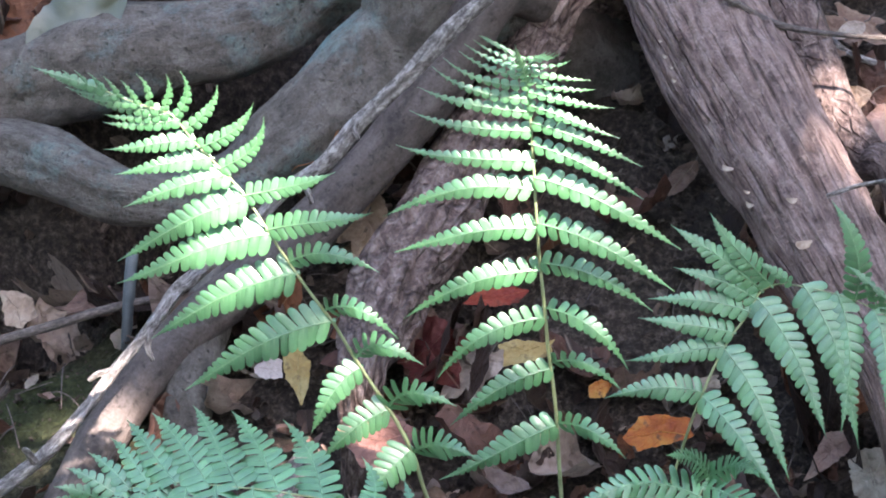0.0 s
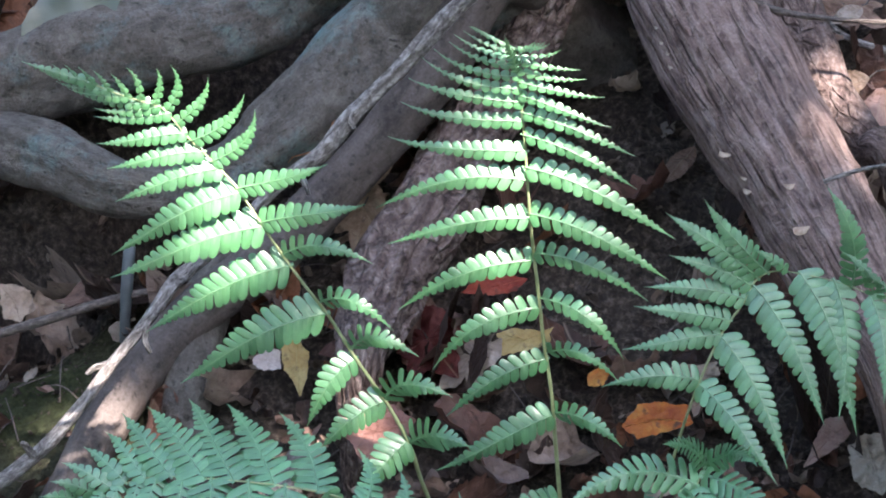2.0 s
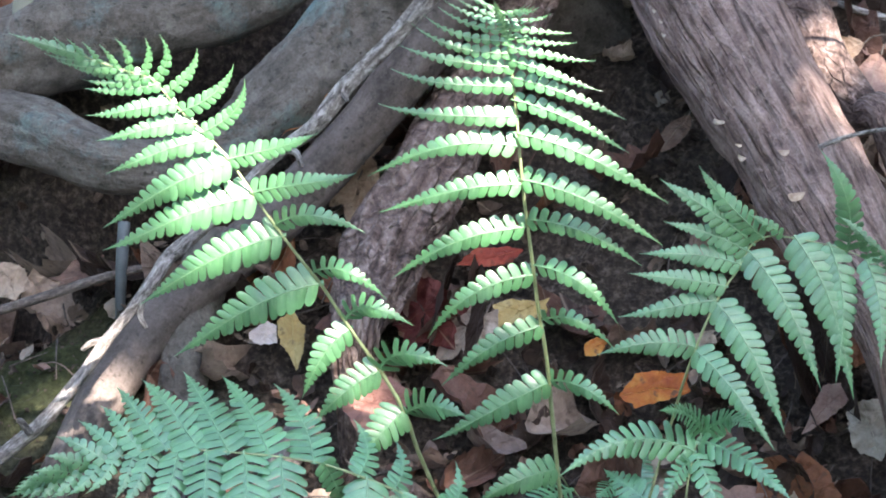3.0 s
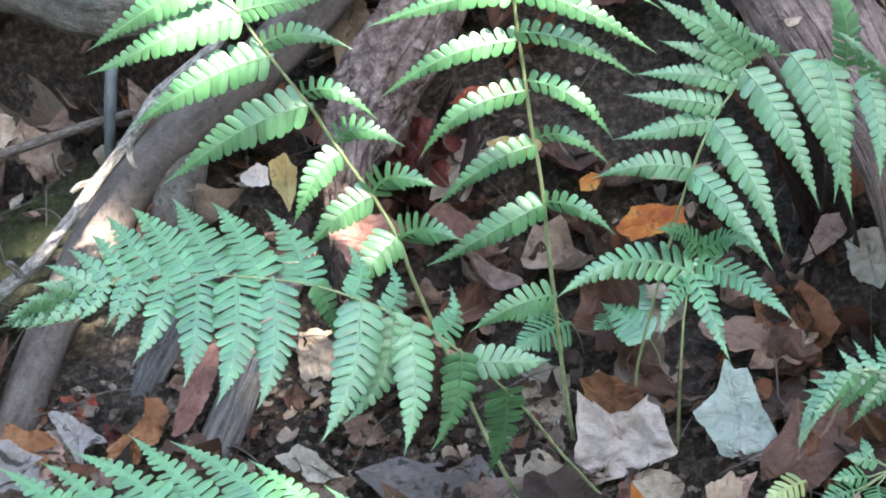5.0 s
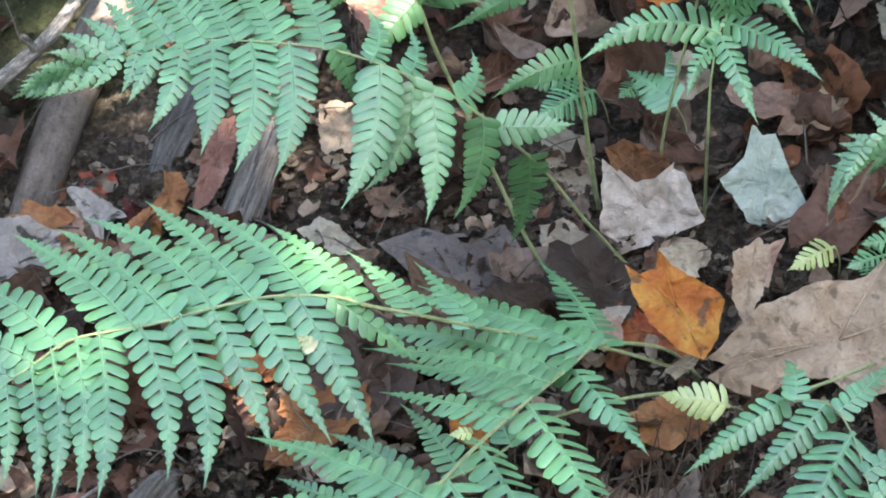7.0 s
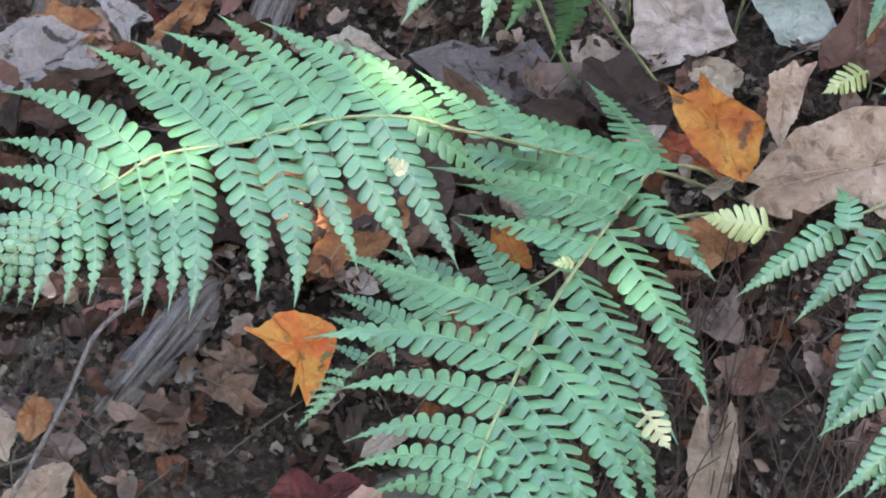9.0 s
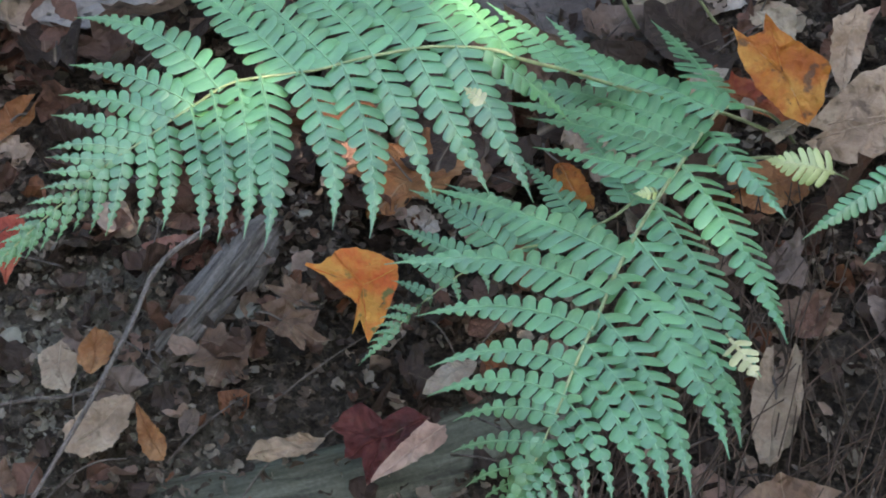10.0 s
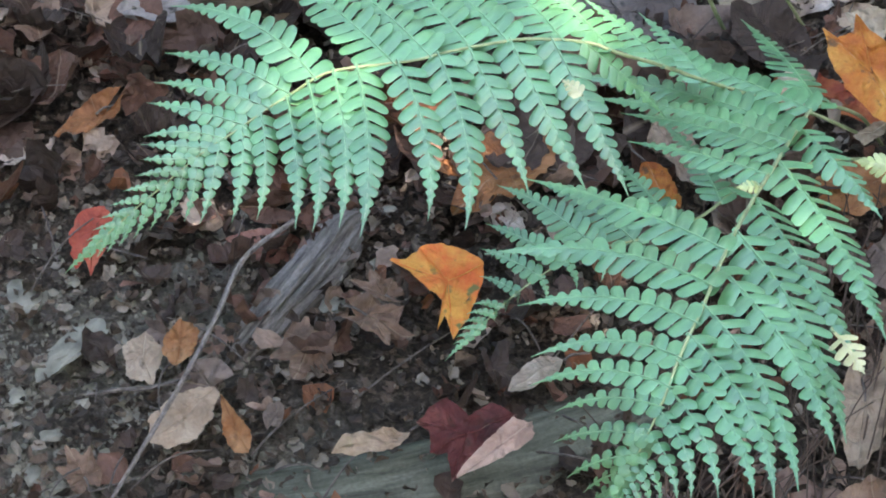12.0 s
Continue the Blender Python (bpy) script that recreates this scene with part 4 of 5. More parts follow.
for base, tip in (((0.203, 1.313, 0.070), (0.165, 1.350, 0.075)), ((0.189, 1.341, 0.070), (0.195, 1.380, 0.075)), ((0.175, 1.339, 0.070), (0.163, 1.312, 0.075)), ((0.145, 1.329, 0.070), (0.108, 1.281, 0.075)), ((0.133, 1.347, 0.070), (0.093, 1.324, 0.075))):
    small_leaflet(fern_a, [(base[0] + 0.01, base[1] + 0.02, 0.02), (base[0] + 0.006, base[1] + 0.01, 0.05), base], base, tip, FERN)
for base, tip in (((0.361, 1.210, 0.050), (0.338, 1.208, 0.055)), ((0.355, 1.194, 0.050), (0.329, 1.182, 0.055)), ((0.347, 1.179, 0.050), (0.320, 1.156, 0.055)), ((0.360, 1.186, 0.050), (0.359, 1.150, 0.055)), ((0.340, 1.167, 0.050), (0.334, 1.133, 0.055)), ((0.355, 1.217, 0.050), (0.350, 1.231, 0.055))):
    small_leaflet(fern_g, [(0.385, 1.235, 0.010), (0.372, 1.215, 0.040), base], base, tip, FERN)
small_leaflet(fern_e, [(0.183, 0.636, 0.298), (0.183, 0.634, 0.299), (0.184, 0.632, 0.300)], (0.184, 0.632, 0.300), (0.196, 0.612, 0.300), FERN_DEAD)
small_leaflet(fern_e, [(0.067, 0.793, 0.272), (0.069, 0.790, 0.273), (0.070, 0.787, 0.274)], (0.070, 0.787, 0.274), (0.059, 0.797, 0.274), FERN_DEAD)
small_leaflet(fern_e, [(0.149, 0.726, 0.288), (0.150, 0.724, 0.289), (0.151, 0.721, 0.290)], (0.151, 0.721, 0.290), (0.141, 0.719, 0.290), FERN_YELLOW)

# ---- fallen leaves ----
WHITE = dead_leaf_material("whitish_leaf", ((0.33, 0.265, 0.235), (0.45, 0.38, 0.345), (0.56, 0.49, 0.455)), spot_amount=0.2)
WET = dead_leaf_material("wet_rust_leaf", ((0.055, 0.022, 0.010), (0.13, 0.050, 0.018), (0.23, 0.11, 0.045)), (0.03, 0.015, 0.01), 0.7)
CRIMSON = dead_leaf_material("crimson_leaf", ((0.10, 0.016, 0.010), (0.21, 0.036, 0.015), (0.34, 0.12, 0.04)), (0.02, 0.008, 0.006), 0.7)
RUSSET = dead_leaf_material("russet_leaf", ((0.11, 0.045, 0.034), (0.19, 0.085, 0.064), (0.28, 0.145, 0.115)), spot_amount=0.6)
BEIGE = dead_leaf_material("beige_leaf", ((0.19, 0.145, 0.105), (0.29, 0.235, 0.18), (0.39, 0.335, 0.27)), spot_amount=0.5)
SCARLET = dead_leaf_material("scarlet_leaf", ((0.17, 0.026, 0.018), (0.29, 0.05, 0.028), (0.36, 0.11, 0.06)))
MAPLE = dead_leaf_material("light_brown_leaf", ((0.18, 0.118, 0.080), (0.32, 0.228, 0.165), (0.44, 0.338, 0.258)), spot_amount=0.55)


def leaf_data(shape, length, width, curl, seed, rings=9, spokes=72):
    """A lobed or oval blade from its foot at the origin along +y, cupped and crinkled, with veins marked."""
    rnd = random.Random(seed)
    lobes = [(0.0, 1.0, 0.30), (0.80, 0.86, 0.30), (-0.80, 0.86, 0.30), (1.65, 0.52, 0.34), (-1.65, 0.52, 0.34)]
    verts, faces, vein = [], [], []
    cup, roll, wave = curl * rnd.uniform(0.4, 1.1), curl * rnd.uniform(-0.4, 1.1), 0.07 + 0.14 * curl
    crease, curl_up = curl * rnd.uniform(0.0, 0.55), curl * rnd.uniform(0.0, 0.9)
    if rnd.random() < 0.3:
        cup = -cup * 0.6

    def shaped(x, y):
        p = Vector((x * 2.6, y * 2.6, seed * 1.7))
        e = math.hypot(x, y - 0.4)
        z = 0.9 * cup * x * x + 0.5 * roll * (y - 0.35) ** 2 + wave * noise.fractal(p, 0.8, 2.0, 3) * (0.4 + e)
        z += crease * abs(x) + curl_up * max(0.0, e - 0.25) ** 2 * (1 + noise.noise(Vector((x * 3, y * 3, seed + 5))))
        return Vector((x * (1 - 0.35 * cup * abs(x) - 0.3 * crease), y, z)) * length

    if shape == "scrap":
        stretch = rnd.uniform(0.45, 0.9)
        for i in range(rings + 1):
            for k in range(spokes):
                a = 2 * math.pi * k / spokes
                best = 0.46 * (1 + 0.55 * noise.noise(Vector((math.cos(a) * 1.3, math.sin(a) * 1.3, seed * 1.3))) + 0.35 * noise.noise(Vector((math.cos(a) * 4, math.sin(a) * 4, seed))))
                verts.append(shaped(math.sin(a) * best * stretch * i / rings * 1.3, 0.45 + math.cos(a) * best * i / rings))
                vein.append(0.8 * (k % (spokes // 2) == 0))
        for i in range(rings):
            for k in range(spokes):
                a, b = i * spokes + k, i * spokes + (k + 1) % spokes
                faces.append((a, a + spokes, b + spokes, b))
    elif shape in ("maple", "broad"):
        web = 0.52 if shape == "maple" else 0.80
        centre = Vector((0, 0.22))
        for i in range(rings + 1):
            r = i / rings
            for k in range(spokes):
                a = 2 * math.pi * k / spokes
                best, ridge = 0.0, 0.0
                for at_, long, wide in lobes:
                    d = abs((a - at_ + math.pi) % (2 * math.pi) - math.pi)
                    best = max(best, long * (web + (1 - web) * max(0.0, 1 - d / (wide * 1.75)) ** (1.2 if shape == "maple" else 1.1)))
                    ridge = max(ridge, 1 - d / 0.10, 0.5 * (1 - abs((r * 7 + d * 9) % 1.0 - 0.5) / 0.16) if d < 0.35 and r > 0.15 else 0.0)
                if abs(a - math.pi) < 0.35:
                    best = min(best, 0.20 + 0.4 * abs(a - math.pi))
                best *= 1 + 0.10 * noise.noise(Vector((math.cos(a) * 5, math.sin(a) * 5, seed))) + (0.07 if shape == "maple" else 0.03) * abs(math.sin(a * 9.5 + 0.3 * seed)) * (0.3 + 0.7 * abs(math.cos(a * 2)))
                x, y = math.sin(a) * best * 0.80 * r * width, centre.y + math.cos(a) * best * 0.78 * r
                verts.append(shaped(x, y))
                vein.append(max(0.0, ridge) if r > 0 else 1.0)
        for i in range(rings):
            for k in range(spokes):
                a, b = i * spokes + k, i * spokes + (k + 1) % spokes
                faces.append((a, a + spokes, b + spokes, b))
    else:
        cols, rows = 10, 18
        for i in range(rows + 1):
            v = i / rows
            half = 0.5 * width * (max(0.0, math.sin(math.pi * v ** 0.85)) ** 0.8) * (1 + 0.06 * noise.noise(Vector((v * 9, seed, 0)))) + 0.004
            for k in range(cols + 1):
                u = 2 * k / cols - 1
                tooth = 1 + (0.05 if i % 2 else -0.02) * (abs(u) > 0.9)
                verts.append(shaped(u * half * tooth + 0.05 * math.sin(v * 3 + seed), v))
                side = abs((v * 9 + abs(u) * 1.6) % 1.0 - 0.5) * 2
                vein.append(1.0 if k == cols // 2 else 0.9 * (side > 0.8))
        for i in range(rows):
            for k in range(cols):
                a = i * (cols + 1) + k
                faces.append((a, a + 1, a + cols + 2, a + cols + 1))
    return verts, faces, vein


LEAF = [0]
CLEAR = []


def fallen_leaf(mat, shape, foot, tip, width, curl, label):
    """A fallen leaf from the foot of its blade to its tip, with its stalk."""
    LEAF[0] += 1
    foot, tip = Vector(foot), Vector(tip)
    d = tip - foot
    length = d.length
    y = d.normalized()
    slope = (ground_z(foot.x, foot.y + 0.02) - ground_z(foot.x, foot.y)) / 0.02
    up = Vector((rng.uniform(-0.25, 0.25), -slope + rng.uniform(-0.35, 0.1), 1.0))
    x = y.cross(up).normalized()
    z = x.cross(y)
    turn = Matrix((x, y, z)).transposed().to_4x4()
    turn.translation = foot
    v, f, vein = leaf_data(shape, length, width, curl, LEAF[0])
    ob = mesh_object("fallen_leaf", v, f, mat, vein=vein)
    ob.matrix_world = turn
    bpy.context.view_layer.update()
    start = 0.22 if shape in ("maple", "broad") else 0.0
    p = [Vector((0, (start - 0.42 * k / 3) * length, (0.02 - 0.05 * (k / 3) ** 2) * length)) for k in range(4)]
    p = [turn @ (q + Vector((0.05 * length * math.sin(k + LEAF[0]) * (k > 0), 0, 0))) for k, q in enumerate(p)]
    v, f, uv = tube_data([(*q, 0.0008) for q in p], 4, 6)
    mesh_object("leaf_stalk", v, f, DARK_TWIG, ob, uvs=uv)
    return tagged(ob, label, "leaf", group="fallen leaves")


fallen_leaf(RUST, "maple", (-0.086, 1.588, 0.249), (-0.132, 1.577, 0.212), 0.80, 0.50, "curled rust-brown leaf caught under the pale branch")
fallen_leaf(TAN, "oval", (-0.042, 1.629, 0.210), (-0.079, 1.597, 0.194), 0.60, 0.40, "tan dry leaf between two roots")
fallen_leaf(TAN, "maple", (-0.059, 1.592, 0.190), (-0.062, 1.556, 0.151), 0.80, 0.30, "pale tan leaf between two roots")
fallen_leaf(PALE, "maple", (0.061, 1.466, 0.134), (0.027, 1.439, 0.101), 0.80, 0.30, "pale brown lobed leaf in the litter")
fallen_leaf(RED, "maple", (0.003, 1.489, 0.126), (0.042, 1.441, 0.112), 1.00, 0.30, "dark red leaf in the shade")
fallen_leaf(BROWN, "oval", (0.205, 1.671, 0.214), (0.186, 1.636, 0.194), 0.45, 0.40, "narrow brown leaf on the bare bank")
fallen_leaf(TAN, "oval", (0.344, 1.683, 0.281), (0.301, 1.678, 0.257), 0.60, 0.40, "sunlit tan leaf beside the log")
fallen_leaf(BLUSH, "oval", (0.358, 1.674, 0.275), (0.343, 1.630, 0.241), 0.50, 0.40, "rust-brown leaf beside the log")
fallen_leaf(BROWN, "maple", (0.313, 1.798, 0.303), (0.357, 1.773, 0.290), 0.80, 0.40, "brown crumpled leaf on the bank")
fallen_leaf(BROWN, "maple", (0.286, 1.769, 0.287), (0.316, 1.723, 0.272), 0.80, 0.40, "brown crumpled leaf on the bank")
fallen_leaf(PALE, "oval", (0.336, 1.772, 0.309), (0.313, 1.752, 0.298), 0.50, 0.40, "pale leaf on the bank")
fallen_leaf(RUST, "oval", (0.348, 1.545, 0.216), (0.348, 1.527, 0.166), 0.40, 0.40, "rust-orange leaf against the log")
fallen_leaf(DULL_GREEN, "oval", (-0.373, 1.665, 0.281), (-0.287, 1.697, 0.318), 0.60, 0.20, "dull green leaf on the grey root")
fallen_leaf(BROWN, "maple", (0.306, 1.363, 0.057), (0.276, 1.306, 0.048), 0.80, 0.40, "brown leaf in the shade")
fallen_leaf(TAN, "oval", (0.321, 1.364, 0.068), (0.299, 1.324, 0.054), 0.50, 0.40, "tan curled leaf in the litter")
fallen_leaf(PALE, "oval", (0.163, 1.115, 0.022), (0.186, 1.133, 0.033), 0.60, 0.30, "peach-brown curled leaf in the litter")
fallen_leaf(RUST, "oval", (-0.162, 1.218, 0.018), (-0.153, 1.166, 0.024), 0.50, 0.30, "rust-coloured leaf in the litter")
fallen_leaf(RUST, "maple", (-0.212, 1.194, 0.025), (-0.261, 1.194, 0.026), 0.80, 0.30, "rust-coloured broad leaf in the litter")
fallen_leaf(BROWN, "maple", (-0.025, 1.199, 0.016), (0.012, 1.168, 0.014), 0.80, 0.30, "brown lobed leaf under the fern")
fallen_leaf(TAN, "oval", (0.206, 1.225, 0.021), (0.231, 1.178, 0.026), 0.60, 0.30, "tan leaf behind the amber leaf")
fallen_leaf(GREY, "broad", (-0.234, 1.172, 0.024), (-0.271, 1.129, 0.022), 0.90, 0.20, "grey dry leaf in the litter")
fallen_leaf(BROWN, "maple", (-0.289, 1.156, 0.013), (-0.227, 1.125, 0.012), 0.90, 0.30, "reddish brown leaf in the litter")
fallen_leaf(RUST, "maple", (0.010, 1.048, 0.011), (-0.020, 0.977, 0.015), 0.90, 0.25, "rust-brown leaf under the fern")
fallen_leaf(PALE, "oval", (-0.015, 1.003, 0.010), (0.024, 0.978, 0.010), 0.50, 0.40, "pale curled leaf under the fern")
fallen_leaf(AMBER, "oval", (0.088, 1.029, 0.030), (0.114, 0.985, 0.030), 0.40, 0.30, "orange scrap under the fern")
fallen_leaf(BROWN, "maple", (0.255, 0.948, 0.010), (0.223, 0.922, 0.010), 0.80, 0.40, "brown leaf in the shade")
fallen_leaf(GREEN, "oval", (-0.290, 1.142, 0.042), (-0.261, 1.155, 0.053), 0.80, 0.20, "dull green leaf on brown litter")
fallen_leaf(BROWN, "maple", (-0.059, 0.870, 0.034), (-0.025, 0.868, 0.022), 0.80, 1.10, "brown curled dry leaf in the litter")
fallen_leaf(BROWN, "maple", (-0.041, 0.897, 0.020), (-0.067, 0.896, 0.030), 0.80, 0.60, "brown crumpled leaf in the litter")
fallen_leaf(BROWN, "maple", (-0.083, 0.876, 0.010), (-0.086, 0.832, 0.010), 0.80, 0.40, "grey-brown ragged leaf in the litter")
fallen_leaf(MAPLE, "oval", (-0.013, 0.795, 0.025), (-0.050, 0.769, 0.025), 0.30, 1.50, "tan curled leaf on the old wood")
fallen_leaf(RUST, "broad", (-0.252, 1.032, 0.021), (-0.282, 1.012, 0.010), 0.50, 0.70, "folded amber leaf on the litter")
fallen_leaf(GREY, "broad", (-0.221, 1.161, 0.024), (-0.272, 1.128, 0.022), 0.80, 0.30, "pale grey leaf on the litter")
fallen_leaf(GREEN, "oval", (-0.276, 1.176, 0.024), (-0.310, 1.141, 0.022), 0.40, 0.20, "green leaf at the edge of the fern")
fallen_leaf(BROWN, "oval", (-0.350, 1.146, 0.013), (-0.311, 1.084, 0.021), 0.50, 0.40, "brown dry leaf in the litter")
fallen_leaf(PALE, "maple", (-0.304, 0.982, 0.010), (-0.288, 0.998, 0.010), 0.80, 0.40, "pale ragged leaf in the litter")
fallen_leaf(TAN, "broad", (0.227, 0.877, 0.019), (0.224, 0.815, 0.015), 0.38, 0.60, "pale ragged beige leaf in the litter")
fallen_leaf(BROWN, "broad", (0.248, 0.780, 0.020), (0.195, 0.752, 0.020), 0.70, 0.30, "broad brown leaf in the litter")
fallen_leaf(PALE, "oval", (0.061, 0.865, 0.020), (0.032, 0.843, 0.015), 0.45, 0.40, "pale pink curled leaf in the litter")
fallen_leaf(BROWN, "maple", (-0.176, 0.741, 0.010), (-0.192, 0.757, 0.020), 0.90, 0.40, "brown leaf on the gravel")
fallen_leaf(RUSSET, "oval", (-0.105, 0.945, 0.005), (-0.153, 0.941, 0.010), 0.50, 0.20, "dark red leaf under the fern tips")



def shaped_leaf(mat, middle, normal, outline, curl, label):
    """A torn or lobed fallen leaf: its outline in degrees and millimetres round its middle, crumpled and with raised veins towards its lobes."""
    LEAF[0] += 1
    seed = LEAF[0]
    z = Vector(normal).normalized()
    y = (Vector((0, 0, 1)) - z * z.z) if abs(z.z) < 0.9 else (Vector((0, 1, 0)) - z * z.y)
    y.normalize()
    x = y.cross(z)
    turn = Matrix((x, y, z)).transposed().to_4x4()
    turn.translation = middle
    corners = [(math.radians(a), r / 1000) for a, r in outline]
    size = max(r for _, r in corners)
    CLEAR.append((middle[0], middle[1], size))
    n = len(corners)
    lobes = [corners[k][0] for k in range(n) if corners[k][1] >= corners[k - 1][1] and corners[k][1] >= corners[(k + 1) % n][1]]
    spokes, rings = 120, 12
    rag = 0.05 if n > 10 else 0.10

    def edge(a):
        for k in range(n):
            a0, r0 = corners[k]
            a1, r1 = corners[(k + 1) % n]
            span = (a1 - a0) % (2 * math.pi)
            d = (a - a0) % (2 * math.pi)
            if d <= span and span < 3.0:
                return r0 * r1 * math.sin(span) / max(1e-9, r0 * math.sin(d) + r1 * math.sin(span - d))
        return 0.5 * size

    verts, faces, vein = [], [], []
    for i in range(rings + 1):
        w = i / rings
        for k in range(spokes):
            a = 2 * math.pi * k / spokes
            r = edge(a) * (1 + rag * (noise.noise(Vector((math.cos(a) * 2.5, math.sin(a) * 2.5, seed * 1.9))) + 0.7 * noise.noise(Vector((math.cos(a) * 8, math.sin(a) * 8, seed))) - 0.5 * abs(math.sin(a * 5 + seed)) ** 6)) * w
            px, py = math.cos(a) * r, math.sin(a) * r
            q = Vector((px, py, 0)) / size
            d = min(abs((a - b + math.pi) % (2 * math.pi) - math.pi) for b in lobes)
            lift = curl * (0.22 * noise.fractal(q * 1.6 + Vector((seed * 2.3, 0, 0)), 0.8, 2.0, 3) + 0.16 * w * w * (noise.noise(Vector((math.cos(a) * 1.6, math.sin(a) * 1.6, seed * 3.1))) + 0.35))
            lift += curl * 0.10 * min(d, 0.5) * w
            verts.append((px, py, lift * size))
            side = abs((w * 6 + d * 5) % 1.0 - 0.5) / 0.5
            vein.append(max(0.0, 1 - d * w / 0.05, 0.3 * (side > 0.82) * (d < 0.5)))
    for i in range(rings):
        for k in range(spokes):
            a, b = i * spokes + k, i * spokes + (k + 1) % spokes
            faces.append((a, b, b + spokes, a + spokes))
    ob = mesh_object("fallen_leaf", verts, faces, mat, vein=vein)
    ob.matrix_world = turn
    bpy.context.view_layer.update()
    for b in lobes[:6]:
        k = round(b / (2 * math.pi) * spokes) % spokes
        rib = [turn @ (Vector(verts[i * spokes + k]) + Vector((0, 0, 0.0002))) for i in (0, 3, 6, 9, 11)]
        v, f, uv = tube_data([(*q, size * (0.011 - 0.0017 * j)) for j, q in enumerate(rib)], 4, 6, flat=0.7)
        mesh_object("leaf_rib", v, f, mat, ob, uvs=uv)
    return tagged(ob, label, "leaf", group="fallen leaves")


shaped_leaf(WHITE, (0.188, 1.237, 0.036), (-0.05, -0.86, 0.51), [(-143, 37), (-118, 39), (-55, 25), (-7, 41), (44, 36), (60, 33), (60, 45), (77, 21), (116, 19), (131, 37), (133, 28), (135, 46)], 0.6, "whitish curled maple leaf with upturned lobes")
shaped_leaf(WET, (0.181, 1.262, 0.048), (0.00, -0.80, 0.60), [(-150, 19), (-107, 23), (-62, 22), (-19, 23), (26, 24), (58, 18), (116, 24), (147, 27)], 0.5, "wet rust-brown leaf inside a pale leaf")
shaped_leaf(SAGE, (0.267, 1.264, 0.042), (0.10, -0.86, 0.50), [(-163, 25), (-116, 28), (-88, 31), (-68, 27), (-36, 40), (33, 19), (78, 35), (92, 34), (101, 42), (135, 22), (159, 27), (173, 31)], 0.32, "grey-green upturned maple leaf")
shaped_leaf(AMBER, (0.218, 1.087, 0.071), (0.10, -0.60, 0.80), [(-147, 21), (-98, 27), (-69, 37), (-39, 30), (4, 29), (47, 22), (96, 27), (104, 40), (115, 29), (135, 31), (138, 43), (157, 30)], 0.5, "amber and orange maple leaf, curled")
shaped_leaf(CRIMSON, (0.194, 1.130, 0.016), (0.00, -0.35, 0.94), [(-175, 40), (-145, 14), (-41, 22), (-28, 43), (0, 32), (57, 13), (128, 24), (161, 32)], 0.4, "dark red leaf under the amber leaf")
shaped_leaf(MAPLE, (0.317, 1.104, 0.039), (-0.10, -0.45, 0.89), [(-173, 64), (-157, 91), (-155, 66), (-150, 86), (-138, 75), (-125, 58), (-122, 36), (-89, 31), (-57, 45), (-30, 47), (-6, 67), (32, 72), (61, 54), (75, 65), (83, 44), (135, 38), (169, 53)], 0.45, "large light brown maple leaf")
shaped_leaf(PURPLE, (0.065, 1.194, 0.017), (0.05, -0.15, 0.99), [(-161, 39), (-124, 28), (-75, 36), (-49, 39), (-16, 43), (25, 43), (55, 46), (65, 29), (118, 22), (142, 39), (159, 44), (174, 59)], 0.2, "grey flat leaf with small dark holes")
shaped_leaf(ORANGE, (-0.013, 0.912, 0.024), (0.05, -0.25, 0.97), [(-150, 14), (-93, 13), (-92, 39), (-84, 23), (-75, 40), (-46, 24), (-3, 20), (38, 24), (69, 24), (107, 26), (134, 29), (160, 28), (167, 40), (174, 23)], 0.3, "bright orange maple leaf with green spots")
shaped_leaf(RED, (0.018, 0.794, 0.030), (0.00, -0.30, 0.95), [(-176, 20), (-141, 22), (-119, 16), (-96, 30), (-76, 19), (-34, 14), (9, 24), (30, 29), (62, 22), (91, 10), (126, 25), (174, 28)], 0.6, "dark red maple leaf beside old wood")
shaped_leaf(BLUSH, (0.038, 0.783, 0.038), (-0.10, -0.40, 0.91), [(-151, 17), (-136, 32), (-109, 11), (10, 17), (42, 21), (75, 16), (133, 7)], 0.4, "pinkish underside of a folded leaf")
shaped_leaf(MAPLE, (-0.138, 0.792, 0.015), (0.10, -0.20, 0.97), [(-161, 19), (-129, 24), (-97, 21), (-43, 15), (7, 15), (50, 24), (64, 27), (125, 15)], 0.3, "tan pointed leaf beside the stick")
shaped_leaf(RUST, (-0.108, 0.788, 0.015), (-0.10, -0.20, 0.97), [(-151, 7), (-78, 16), (-50, 17), (-9, 10), (111, 15), (120, 26)], 0.5, "narrow amber leaf on dark soil")
shaped_leaf(SCARLET, (-0.229, 0.920, 0.017), (0.00, -0.20, 0.98), [(-135, 14), (-94, 27), (-89, 15), (-75, 29), (-34, 13), (58, 19), (85, 24), (116, 21), (176, 14)], 0.3, "orange-red leaf tip under the fern")
shaped_leaf(TAN, (-0.175, 0.838, 0.007), (0.00, -0.10, 1.00), [(-107, 16), (-57, 20), (37, 14), (98, 19), (153, 16)], 0.2, "olive-tan leaf on the gravel")
shaped_leaf(RUST, (-0.154, 0.844, 0.017), (0.10, -0.30, 0.95), [(-133, 12), (-84, 16), (-19, 10), (46, 13), (103, 16), (171, 10)], 0.7, "amber curled leaf under the stick")
shaped_leaf(TAN, (-0.039, 1.313, 0.033), (0.00, -0.71, 0.71), [(-180, 16), (-116, 23), (-83, 30), (-59, 28), (6, 15), (61, 26), (99, 26), (128, 27)], 0.3, "beige-tan curled leaf in the litter")
